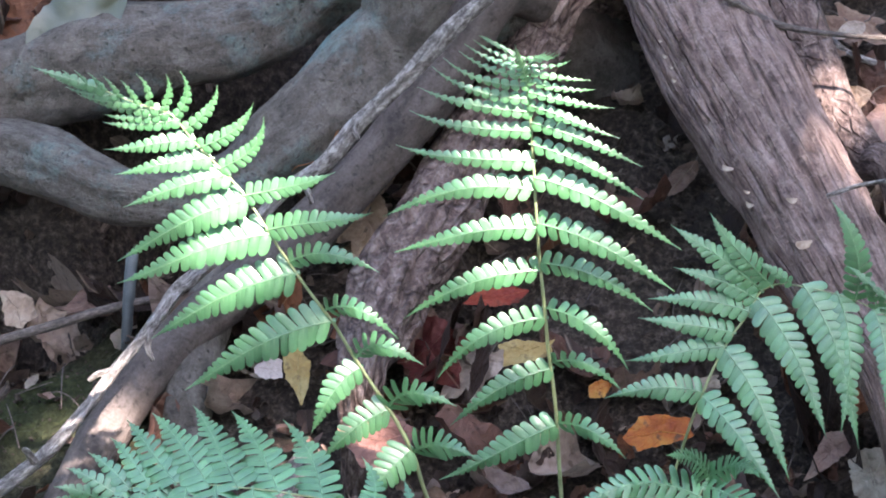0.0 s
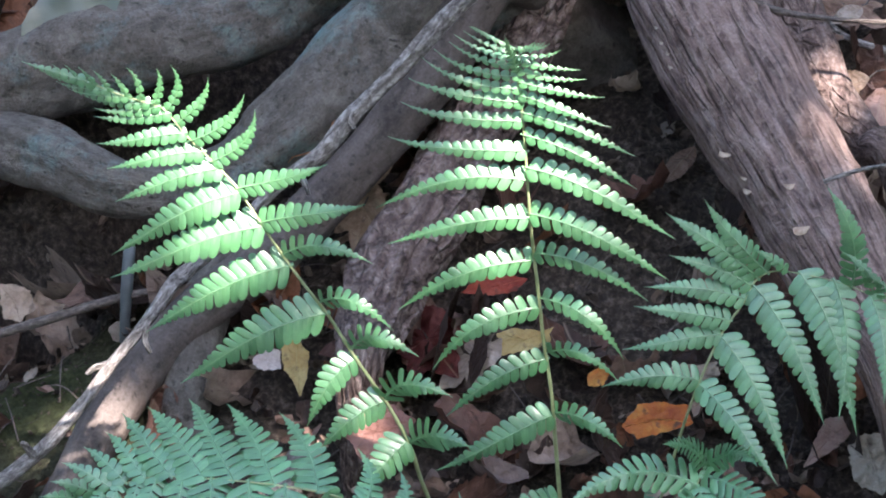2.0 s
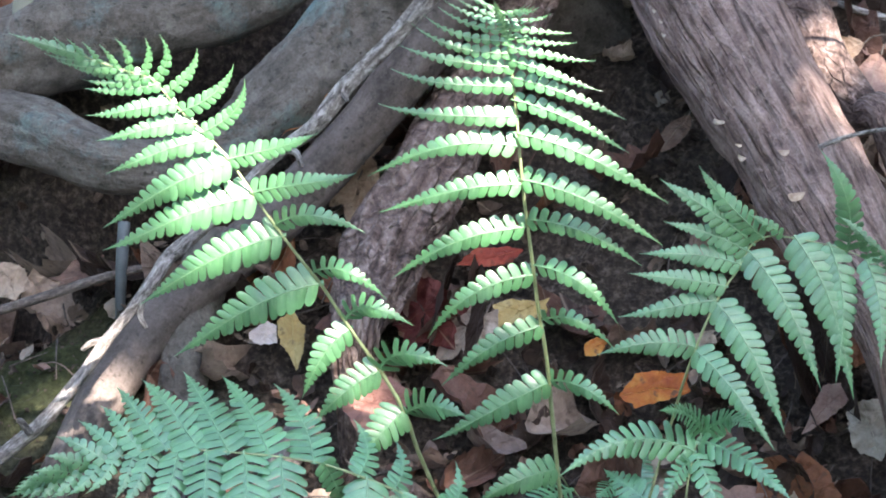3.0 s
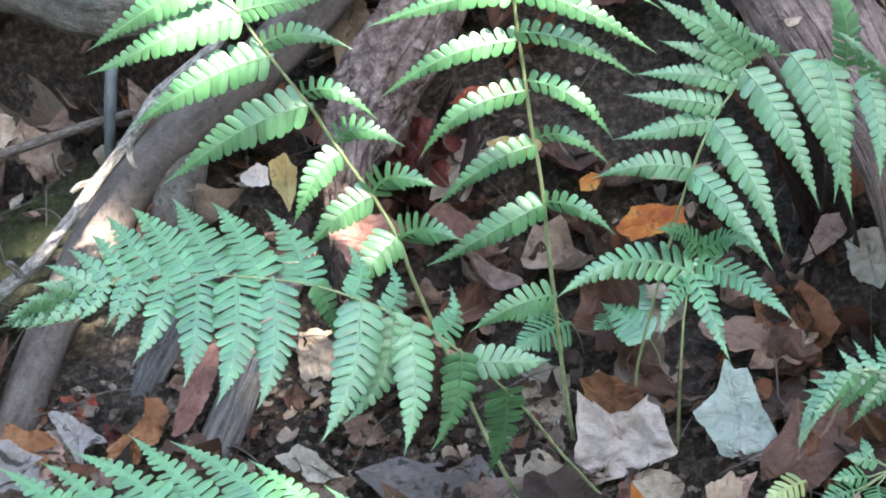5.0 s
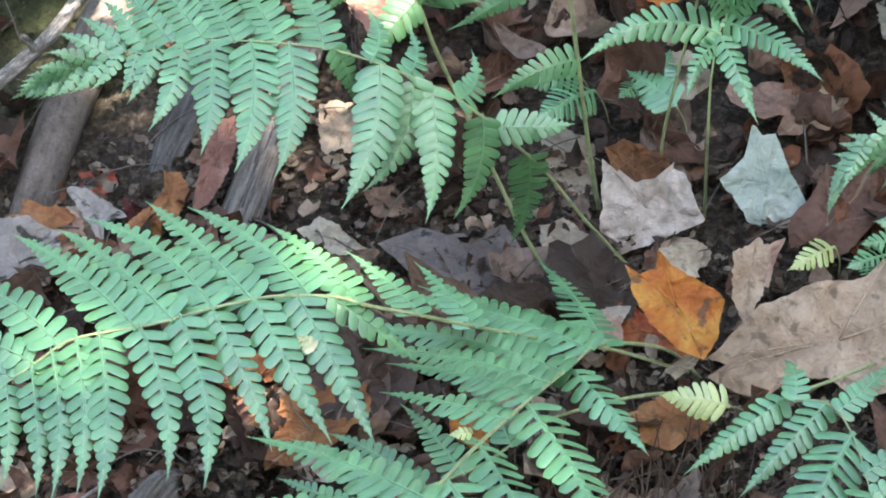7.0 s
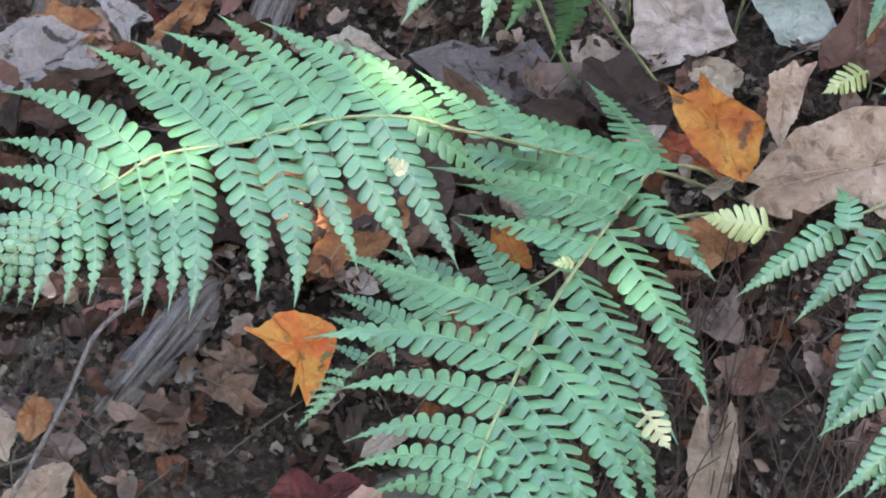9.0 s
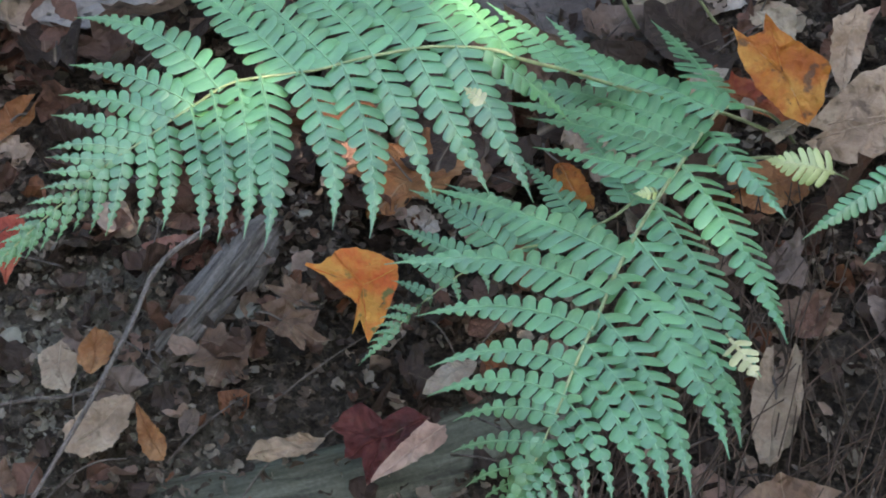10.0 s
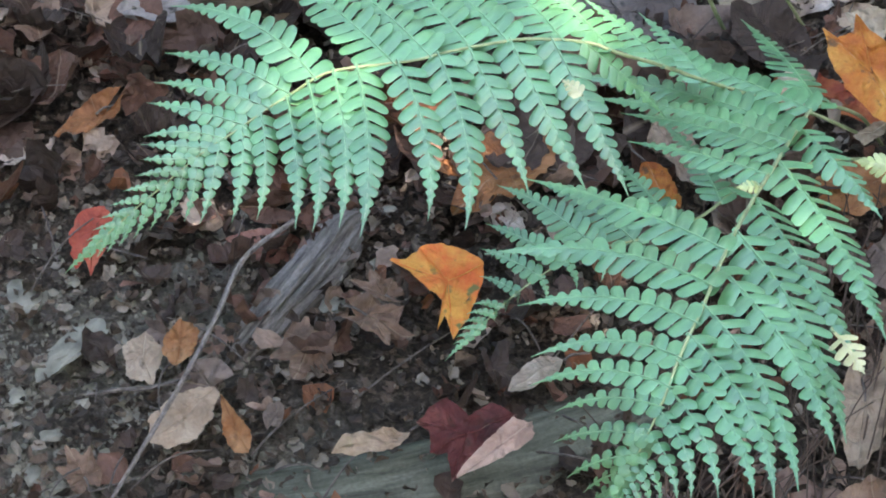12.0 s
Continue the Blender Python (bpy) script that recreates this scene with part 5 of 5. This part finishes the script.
shaped_leaf(RUSSET, (-0.113, 1.247, 0.052), (0.15, -0.56, 0.81), [(-141, 18), (-120, 39), (-106, 36), (-70, 16), (39, 21), (61, 34), (84, 34), (120, 13)], 0.3, "long reddish brown leaf on the weathered root")
shaped_leaf(SCARLET, (-0.209, 1.264, 0.016), (0.00, -0.30, 0.95), [(-139, 14), (-76, 14), (-25, 17), (44, 15), (114, 13), (160, 18)], 0.5, "small red leaf near the smooth root")
shaped_leaf(BROWN, (0.288, 1.419, 0.044), (0.00, -0.51, 0.86), [(-161, 28), (-109, 29), (-69, 33), (-30, 31), (12, 28), (60, 28), (104, 32), (143, 33)], 0.4, "dark reddish brown leaf in the litter")
shaped_leaf(BLUSH, (0.268, 1.197, 0.022), (0.00, -0.71, 0.71), [(-125, 18), (-75, 18), (10, 8), (53, 24), (92, 14), (141, 12)], 0.5, "grey-brown curled leaf in the litter")
shaped_leaf(BEIGE, (0.202, 1.377, 0.052), (0.00, -0.60, 0.80), [(-155, 23), (-109, 28), (-57, 20), (-6, 25), (48, 26), (100, 23), (148, 24)], 0.3, "beige leaf between fern stalks")
shaped_leaf(BEIGE, (0.135, 1.278, 0.025), (0.00, -0.41, 0.91), [(-113, 20), (-72, 32), (-33, 21), (50, 21), (107, 25), (142, 30)], 0.3, "beige leaf among fern stalks")
shaped_leaf(BLUSH, (-0.219, 1.195, 0.021), (0.00, -0.41, 0.91), [(-132, 21), (-70, 25), (-18, 27), (40, 21), (107, 22), (149, 30)], 0.5, "pale tan leaf in the litter")
shaped_leaf(BEIGE, (-0.211, 1.208, 0.019), (0.00, -0.41, 0.91), [(-138, 20), (-90, 17), (-15, 18), (34, 24), (100, 15), (168, 22)], 0.4, "pinkish tan dry leaf in the litter")
shaped_leaf(RED, (-0.166, 1.222, 0.017), (0.00, -0.32, 0.95), [(-112, 13), (-58, 19), (-13, 16), (76, 12), (137, 24)], 0.5, "reddish brown curled leaf in the litter")
shaped_leaf(RUSSET, (-0.003, 1.344, 0.121), (0.00, -0.51, 0.86), [(-112, 25), (-62, 24), (-17, 22), (25, 30), (70, 24), (127, 20), (168, 32)], 0.3, "red-brown oval leaf in the litter")
shaped_leaf(SCARLET, (0.058, 1.531, 0.146), (0.00, -0.51, 0.86), [(-162, 31), (-110, 11), (-14, 19), (20, 27), (51, 15), (160, 16)], 0.3, "red leaf on the litter behind the fern")
shaped_leaf(YELLOW, (0.088, 1.473, 0.132), (0.00, -0.51, 0.86), [(-134, 22), (-79, 11), (-5, 21), (30, 27), (38, 16), (124, 13), (169, 22)], 0.3, "yellow leaf behind the fern")
shaped_leaf(AMBER, (0.197, 1.411, 0.109), (0.00, -0.51, 0.86), [(-160, 28), (-126, 22), (-56, 13), (1, 28), (27, 27), (71, 16), (146, 19)], 0.3, "amber leaf under the fern")
shaped_leaf(AMBER, (0.149, 1.449, 0.119), (0.00, -0.51, 0.86), [(-126, 11), (-59, 9), (29, 11), (86, 9), (174, 9)], 0.3, "orange scrap of leaf under the fern")
shaped_leaf(BEIGE, (0.219, 1.449, 0.129), (0.00, -0.41, 0.91), [(-167, 30), (-69, 9), (-3, 22), (28, 22), (151, 12)], 0.5, "tan curled leaf under the fern")
shaped_leaf(YELLOW, (-0.088, 1.447, 0.110), (0.00, -0.51, 0.86), [(-146, 11), (-93, 15), (-74, 31), (-51, 18), (51, 14), (98, 23), (138, 20)], 0.3, "yellow-green fading leaf in the litter")
shaped_leaf(WHITE, (-0.111, 1.449, 0.110), (0.00, -0.51, 0.86), [(-143, 12), (-100, 10), (-33, 14), (42, 12), (96, 12), (178, 13)], 0.3, "pale pinkish dry leaf in the litter")
shaped_leaf(TAN, (-0.336, 1.499, 0.115), (0.00, -0.51, 0.86), [(-114, 17), (-66, 21), (-15, 19), (44, 15), (101, 18), (142, 25)], 0.3, "tan leaf with an orange edge on the soil")
shaped_leaf(WHITE, (0.359, 1.407, 0.175), (0.00, -0.80, 0.60), [(-95, 19), (-61, 31), (48, 18), (93, 19), (148, 31), (156, 17)], 0.4, "whitish curled leaf beside the fern")
shaped_leaf(BLUSH, (0.327, 1.423, 0.098), (0.00, -0.51, 0.86), [(-176, 11), (-126, 34), (-90, 14), (7, 14), (48, 29), (111, 15)], 0.4, "pinkish brown broad leaf in the litter")
shaped_leaf(BEIGE, (0.357, 1.394, 0.098), (0.00, -0.51, 0.86), [(-127, 22), (-73, 26), (-14, 20), (67, 24), (106, 24), (152, 21)], 0.6, "tan crumpled leaf in the litter")
shaped_leaf(BEIGE, (0.130, 1.301, 0.027), (0.00, -0.41, 0.91), [(-127, 20), (-71, 34), (-41, 29), (39, 21), (102, 30), (141, 33)], 0.4, "olive-tan leaf among fern stalks")
shaped_leaf(BEIGE, (0.216, 1.170, 0.044), (0.00, -0.60, 0.80), [(-158, 11), (-90, 15), (-42, 16), (51, 15), (106, 12), (156, 17)], 0.4, "pale dry leaf behind the amber leaf")
shaped_leaf(MAPLE, (0.260, 1.157, 0.042), (0.10, -0.60, 0.80), [(-134, 18), (-98, 36), (-52, 13), (51, 25), (74, 27), (120, 20)], 0.5, "brown leaf standing in the litter")
shaped_leaf(BEIGE, (0.135, 1.214, 0.020), (0.00, -0.30, 0.95), [(-140, 19), (-86, 19), (-33, 23), (20, 19), (97, 20), (144, 24)], 0.4, "beige flat leaf in the litter")
shaped_leaf(BLUSH, (0.173, 1.108, 0.030), (0.00, -0.41, 0.91), [(-176, 13), (-94, 14), (-18, 11), (58, 15), (116, 11)], 0.5, "peach-coloured scrap beside the amber leaf")
shaped_leaf(BEIGE, (0.223, 1.076, 0.034), (0.00, -0.41, 0.91), [(-161, 13), (-114, 11), (-8, 7), (44, 16), (94, 6)], 0.6, "pale curled scrap of leaf in the litter")
shaped_leaf(RUST, (0.217, 1.036, 0.022), (0.00, -0.30, 0.95), [(-145, 26), (-91, 21), (-19, 24), (34, 29), (100, 19), (170, 27)], 0.4, "rust-brown leaf in the shade of the fern")
shaped_leaf(RUST, (-0.146, 1.233, 0.027), (0.10, -0.40, 0.91), [(-142, 18), (-101, 24), (-64, 18), (31, 15), (83, 23), (114, 25), (139, 7)], 0.5, "rust-brown leaf beside the split root")
shaped_leaf(RUST, (-0.151, 1.195, 0.030), (0.00, -0.41, 0.91), [(-115, 15), (-70, 21), (-37, 13), (53, 18), (93, 18), (175, 16)], 0.5, "dark rust leaf in the litter")
shaped_leaf(GREY, (-0.192, 1.207, 0.032), (0.00, -0.41, 0.91), [(-95, 13), (-70, 32), (-53, 15), (-5, 23), (17, 14), (124, 22), (148, 29)], 0.5, "olive-grey dry leaf over a red one")
shaped_leaf(BEIGE, (-0.026, 1.204, 0.021), (0.00, -0.30, 0.95), [(-157, 14), (-62, 18), (-15, 28), (-10, 19), (74, 13), (119, 19), (167, 24)], 0.4, "beige-grey lobed leaf in the litter")
shaped_leaf(BROWN, (0.005, 1.251, 0.019), (0.00, -0.30, 0.95), [(-121, 15), (-73, 15), (-18, 20), (75, 16), (149, 21)], 0.4, "brown leaf in the shade under the fern")

# ---- stones ----


def stone(x, y, z, long, wide, label, heading=None):
    rnd = random.Random(int(x * 9000) + int(y * 7000))
    bm = bmesh.new()
    bmesh.ops.create_icosphere(bm, subdivisions=3, radius=1.0)
    turn = Matrix.Rotation(rnd.uniform(0, 3.1) if heading is None else heading, 4, "Z") @ Matrix.Diagonal((long, wide, min(long, wide) * 0.30, 1))
    for v in bm.verts:
        v.co = Vector([math.copysign(abs(c) ** 0.8, c) for c in v.co]) * (1 + 0.40 * noise.fractal(v.co * 1.3 + Vector((x * 90, y * 90, 0)), 0.8, 2.0, 3))
        v.co = turn @ v.co
    me = bpy.data.meshes.new("stone")
    bm.to_mesh(me)
    bm.free()
    me.materials.append(STONE)
    ob = new("stone", me)
    ob.location = (x, y, z)
    tagged(ob, label, "stone", group="stones in the soil")


stone(-0.219, 0.841, 0.004, 0.0255, 0.0085, "flat grey-white stone flake on the gravel", 1.15)
for k, row in enumerate([(-0.259, 0.879, -0.000, 0.0135, 0.0149), (-0.079, 0.901, 0.005, 0.0074, 0.0068), (-0.203, 0.889, -0.000, 0.0054, 0.0038), (-0.235, 0.898, -0.000, 0.0049, 0.0033), (-0.199, 0.914, -0.000, 0.0043, 0.0033), (-0.211, 0.780, 0.000, 0.0056, 0.0041), (-0.212, 0.751, -0.000, 0.0065, 0.0045), (-0.176, 0.774, -0.001, 0.0050, 0.0035), (-0.239, 0.805, -0.000, 0.0062, 0.0047), (-0.200, 0.834, -0.000, 0.0036, 0.0026), (-0.061, 0.982, 0.010, 0.0038, 0.0025), (-0.130, 0.764, -0.001, 0.0044, 0.0030), (-0.234, 0.928, -0.000, 0.0072, 0.0033), (-0.197, 0.746, -0.001, 0.0050, 0.0035)]):
    stone(*row, "flat grey-white stone flake on the gravel" if row[3] > 0.009 else "small pale pebble in the soil")

# ---- fungi on the log ----


def fungus(x, y, z, size, turn):
    """A small shelf of fungus: a thick half-round cap with a pale rim."""
    verts, faces = [], []
    for i in range(7):
        r = i / 6
        for k in range(13):
            a = math.pi * k / 12
            wob = 1 + 0.12 * math.sin(3 * a + turn)
            verts.append((math.cos(a) * r * wob * size, -math.sin(a) * r * wob * size * 0.8, size * 0.25 * (1 - r * r)))
    for i in range(7):
        r = 1 - i / 6
        for k in range(13):
            a = math.pi * k / 12
            wob = 1 + 0.12 * math.sin(3 * a + turn)
            verts.append((math.cos(a) * r * wob * size, -math.sin(a) * r * wob * size * 0.8, -size * 0.22 * (1 - r * r)))
    for i in range(13):
        for k in range(12):
            a = i * 13 + k
            faces.append((a, a + 1, a + 14, a + 13))
    ob = mesh_object("bracket_fungus", verts, faces, FUNGUS)
    ob.matrix_world = pose(x, y, z, 62, 0, turn)
    tagged(ob, "small cream bracket fungus on the fallen log", "fungus", group="fungi on the log")


for row in ((0.233, 1.52, 0.282, 0.005, -30), (0.252, 1.492, 0.266, 0.0042, -35), (0.249, 1.498, 0.273, 0.0027, -20), (0.282, 1.473, 0.282, 0.0046, 10), (0.293, 1.445, 0.262, 0.0076, 20), (0.186, 1.591, 0.32, 0.0029, -40), (0.183, 1.598, 0.328, 0.0024, -40), (0.177, 1.608, 0.333, 0.0029, -40), (0.172, 1.619, 0.341, 0.0024, -40)):
    fungus(*row)

# ---- leaf litter, crumbs and dry stalks ----


def bare(x, y):
    """How bare of leaves the soil is at a place: the mossy patch, the open bank, the gravel."""
    k = 0.0
    for cx, cy, r in ((-0.36, 1.42, 0.17), (-0.33, 1.33, 0.13), (0.15, 1.62, 0.19), (0.12, 1.78, 0.16), (-0.25, 0.80, 0.19), (0.30, 0.82, 0.15), (-0.24, 1.27, 0.10), (-0.25, 1.65, 0.2), (-0.27, 1.42, 0.20), (-0.20, 1.31, 0.10), (-0.30, 1.24, 0.08), (-0.03, 0.775, 0.085), (0.05, 0.80, 0.085), (0.12, 0.86, 0.07)):
        k = max(k, 1.25 * (1 - math.hypot(x - cx, y - cy) / r))
    return min(k, 0.97)


def litter(name, count, area, low, high, lift, label, seed, thin=1.0, kinds=("scrap", "maple", "scrap", "broad", "scrap", "oval")):
    rnd = random.Random(seed)
    shapes = [leaf_data(kinds[k % len(kinds)], 1.0, rnd.uniform(0.5, 0.9), rnd.uniform(0.5, 1.9), 900 + seed + k, 4 if 0.03 < high < 0.1 else 2, 24 if 0.03 < high < 0.1 else 12) for k in range(24)]
    verts, faces, vein = [], [], []
    done = 0
    while done < count:
        x, y = rnd.uniform(area[0], area[1]), rnd.uniform(area[2], area[3])
        if area[1] > 2 and -0.6 < x < 0.7 and 0.5 < y < 2.2:
            continue
        if rnd.random() < thin * bare(x, y):
            continue
        if high > 0.05 and any(math.hypot(x - cx, y - cy) < 0.7 * r + 0.012 for cx, cy, r in CLEAR):
            continue
        done += 1
        sv, sf, sn = shapes[rnd.randrange(len(shapes))]
        size = rnd.uniform(low, high)
        m = pose(x, y, ground_z(x, y) + rnd.uniform(0.002, lift), rnd.gauss(0, 28) + (25 if y > 1.35 else 0), rnd.gauss(0, 28), rnd.uniform(0, 360)) @ Matrix.Scale(size, 4)
        k = len(verts)
        verts += [m @ (v - Vector((0, 0.4, 0))) for v in sv]
        faces += [tuple(i + k for i in f) for f in sf]
        vein += sn
    ob = mesh_object(name, verts, faces, CRUMBS if high < 0.02 else LITTER, vein=vein)
    tagged(ob, label, "leaf litter", kind="stuff")


litter("leaf_litter", 1150, (-0.75, 0.85, 1.02, 2.3), 0.035, 0.085, 0.024, "brown dry fallen leaves covering the forest floor", 3)
litter("leaf_litter", 420, (-0.65, 0.75, 0.45, 1.06), 0.018, 0.052, 0.016, "brown dry leaves scattered over crumbs and soil", 8)
litter("leaf_litter", 6000, (-3.6, 3.8, -2.6, 5.2), 0.06, 0.12, 0.02, "brown fallen leaves strewn over the clearing", 9)
litter("leaf_crumbs", 900, (-0.45, 0.55, 1.42, 1.95), 0.006, 0.018, 0.006, "crumbs of dead leaves on the bare bank", 14, 0.5)
litter("leaf_crumbs", 2000, (-0.50, 0.60, 0.58, 1.45), 0.008, 0.024, 0.012, "small crumbs of brown dead leaves on the soil", 4, kinds=("scrap",))
litter("leaf_crumbs", 11000, (-0.42, 0.42, 0.60, 1.30), 0.003, 0.011, 0.007, "fine brown crumbs of rotted leaves on the soil", 5, 0.35, ("scrap",))


def strands(name, count, area, lengths, radius, mat, label, seed, heading, spread):
    rnd = random.Random(seed)
    verts, faces, uvs = [], [], []
    for _ in range(count):
        x, y = rnd.uniform(area[0], area[1]), rnd.uniform(area[2], area[3])
        a, s = heading + rnd.gauss(0, spread), rnd.uniform(*lengths)
        bend, rise = rnd.uniform(-0.3, 0.3), rnd.uniform(0.0, 0.03)
        p = []
        for k in range(5):
            u = k / 4
            px, py = x + math.cos(a + bend * u) * s * u, y + math.sin(a + bend * u) * s * u
            p.append((px, py, ground_z(px, py) + 0.008 + rise * u * (1.6 - u), radius * (1 - 0.5 * u)))
        v, f, uv = tube_data(p, 2, 5)
        k = len(verts)
        verts += v
        uvs += uv
        faces += [tuple(i + k for i in q) for q in f]
    ob = mesh_object(name, verts, faces, mat, uvs=uvs)
    tagged(ob, label, "dry stalks", kind="stuff")




def gravel(count, cx, cy, spread, mat, name, label):
    """Small angular bits of stone half sunk in the soil."""
    rnd = random.Random(12)
    verts, faces = [], []
    for _ in range(count):
        x, y = rnd.gauss(cx, spread), rnd.gauss(cy, spread)
        s = rnd.uniform(0.0008, 0.0030) * (1 + (rnd.random() < 0.12))
        m = pose(x, y, rough_z(x, y) + 0.2 * s, rnd.uniform(0, 360), rnd.uniform(0, 360), rnd.uniform(0, 360))
        k = len(verts)
        for v in ((1, 0, 0), (0, 1, 0), (-1, 0.1, 0), (0, -1, 0.2), (0.1, 0.2, 0.6), (0, 0, -0.6), (0.7, 0.7, 0.3)):
            verts.append(m @ Vector([c * s * rnd.uniform(0.6, 1.2) for c in v]))
        faces += [tuple(i + k for i in f) for f in ((0, 6, 4), (6, 1, 4), (1, 2, 4), (2, 3, 4), (3, 0, 4), (1, 6, 5), (6, 0, 5), (2, 1, 5), (3, 2, 5), (0, 3, 5))]
    ob = mesh_object(name, verts, faces, mat, smooth=False)
    tagged(ob, label, "gravel" if mat == GRIT else "soil", kind="stuff")


gravel(3800, -0.24, 0.80, 0.085, GRIT, "gravel", "grey gravel and grit in the soil")
gravel(1800, -0.10, 0.85, 0.11, SOIL, "soil_clods", "dark crumbly clods of soil among leaf crumbs")
gravel(1500, 0.14, 1.62, 0.12, SOIL, "soil_clods", "dark crumbly clods of soil on the bank")
gravel(900, -0.34, 1.46, 0.10, SOIL, "soil_clods", "dark mossy clods of soil beside the root")
strands("dry_stalks", 300, (0.12, 0.40, 0.70, 0.98), (0.05, 0.13), 0.00062, NEEDLE, "dry brown fern stalks lying on the litter", 5, 1.45, 0.35)
strands("twiglets", 260, (-0.40, 0.50, 0.62, 1.55), (0.02, 0.08), 0.0008, DARK_TWIG, "thin dark broken twigs in the litter", 6, 0.6, 1.6)

# ---- unseen tree added to shade the ferns ----


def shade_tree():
    """A small unseen tree, added for shade; gaps in its leaves pass sun flecks."""
    # Chosen points to light, each with the radius of its gap in the leaves.
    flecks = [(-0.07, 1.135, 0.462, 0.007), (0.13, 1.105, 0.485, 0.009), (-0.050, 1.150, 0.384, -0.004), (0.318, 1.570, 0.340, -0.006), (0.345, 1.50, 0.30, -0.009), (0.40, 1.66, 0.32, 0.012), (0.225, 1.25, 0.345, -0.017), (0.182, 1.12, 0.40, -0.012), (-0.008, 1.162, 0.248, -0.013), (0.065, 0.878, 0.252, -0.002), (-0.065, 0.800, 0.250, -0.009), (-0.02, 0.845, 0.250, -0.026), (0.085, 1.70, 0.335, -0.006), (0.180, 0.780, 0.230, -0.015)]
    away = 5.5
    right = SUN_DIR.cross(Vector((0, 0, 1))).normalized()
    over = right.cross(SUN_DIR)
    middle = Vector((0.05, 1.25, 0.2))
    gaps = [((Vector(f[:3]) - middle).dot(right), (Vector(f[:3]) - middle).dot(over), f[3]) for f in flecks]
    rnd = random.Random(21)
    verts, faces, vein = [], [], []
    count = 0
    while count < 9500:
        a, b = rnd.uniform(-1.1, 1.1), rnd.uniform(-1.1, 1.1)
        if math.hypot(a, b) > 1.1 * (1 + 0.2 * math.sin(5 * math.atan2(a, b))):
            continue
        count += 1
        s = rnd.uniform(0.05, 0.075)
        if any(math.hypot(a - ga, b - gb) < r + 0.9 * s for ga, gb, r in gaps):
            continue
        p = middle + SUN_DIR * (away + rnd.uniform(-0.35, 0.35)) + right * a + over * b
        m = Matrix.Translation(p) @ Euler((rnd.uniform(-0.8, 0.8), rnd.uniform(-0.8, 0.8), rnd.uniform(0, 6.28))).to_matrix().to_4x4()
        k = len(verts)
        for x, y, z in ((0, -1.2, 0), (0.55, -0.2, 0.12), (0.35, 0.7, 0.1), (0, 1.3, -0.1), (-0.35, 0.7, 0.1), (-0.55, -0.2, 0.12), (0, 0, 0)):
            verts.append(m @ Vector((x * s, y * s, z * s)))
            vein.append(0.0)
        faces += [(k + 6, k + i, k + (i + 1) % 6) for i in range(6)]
    base = Vector((2.7, -2.6, ground_z(2.7, -2.6)))
    tree = new("tree")
    tree.location = base
    bpy.context.view_layer.update()
    tagged(tree, "unseen young tree added to cast dappled shade", "tree")
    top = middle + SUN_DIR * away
    stem("trunk", DARK_TWIG, [(*(base - Vector((0, 0, 0.1))), 0.07), (2.66, -2.55, 1.6, 0.06), (2.5, -2.3, 3.2, 0.045), (2.25, -2.0, 4.9, 0.02)], parent=tree, n=8, sides=16, knots=0.08)
    for k, (x, y, z) in enumerate(((-0.5, -0.1, 0.1), (0.3, -0.5, -0.2), (0.1, 0.4, 0.3), (-0.2, -0.5, 0.3))):
        e = top + Vector((x, y, z))
        stem("limb", DARK_TWIG, [(2.5, -2.3, 3.2 + 0.1 * k, 0.03), (*((Vector((2.5, -2.3, 3.4)) + e) / 2), 0.012), (*e, 0.006)], parent=tree, n=6, sides=10, knots=0.1)
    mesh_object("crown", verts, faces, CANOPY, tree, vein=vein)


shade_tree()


def woods():
    """Unseen leaves on all sides of the clearing, added to keep out low sky light."""
    rnd = random.Random(33)
    verts, faces, vein = [], [], []
    for _ in range(7000):
        a, r = rnd.uniform(0, 2 * math.pi), rnd.uniform(5.0, 8.0)
        x, y = math.cos(a) * r, 1.2 + math.sin(a) * r
        z = ground_z(x, y) + (rnd.random() ** 1.3) * (5.2 + 1.3 * math.sin(3 * a) + math.sin(7 * a))
        m = pose(x, y, z, rnd.uniform(-60, 60), rnd.uniform(-60, 60), rnd.uniform(0, 360))
        s = rnd.uniform(0.16, 0.34)
        k = len(verts)
        for px, py, pz in ((0, -1.2, 0), (0.55, -0.2, 0.12), (0.35, 0.7, 0.1), (0, 1.3, -0.1), (-0.35, 0.7, 0.1), (-0.55, -0.2, 0.12), (0, 0, 0)):
            verts.append(m @ Vector((px * s, py * s, pz * s)))
            vein.append(0.0)
        faces += [(k + 6, k + i, k + (i + 1) % 6) for i in range(6)]
    ob = mesh_object("woods", verts, faces, CANOPY, vein=vein)
    tagged(ob, "unseen ring of green leaves added to block low sky light", "woods", kind="stuff")


woods()
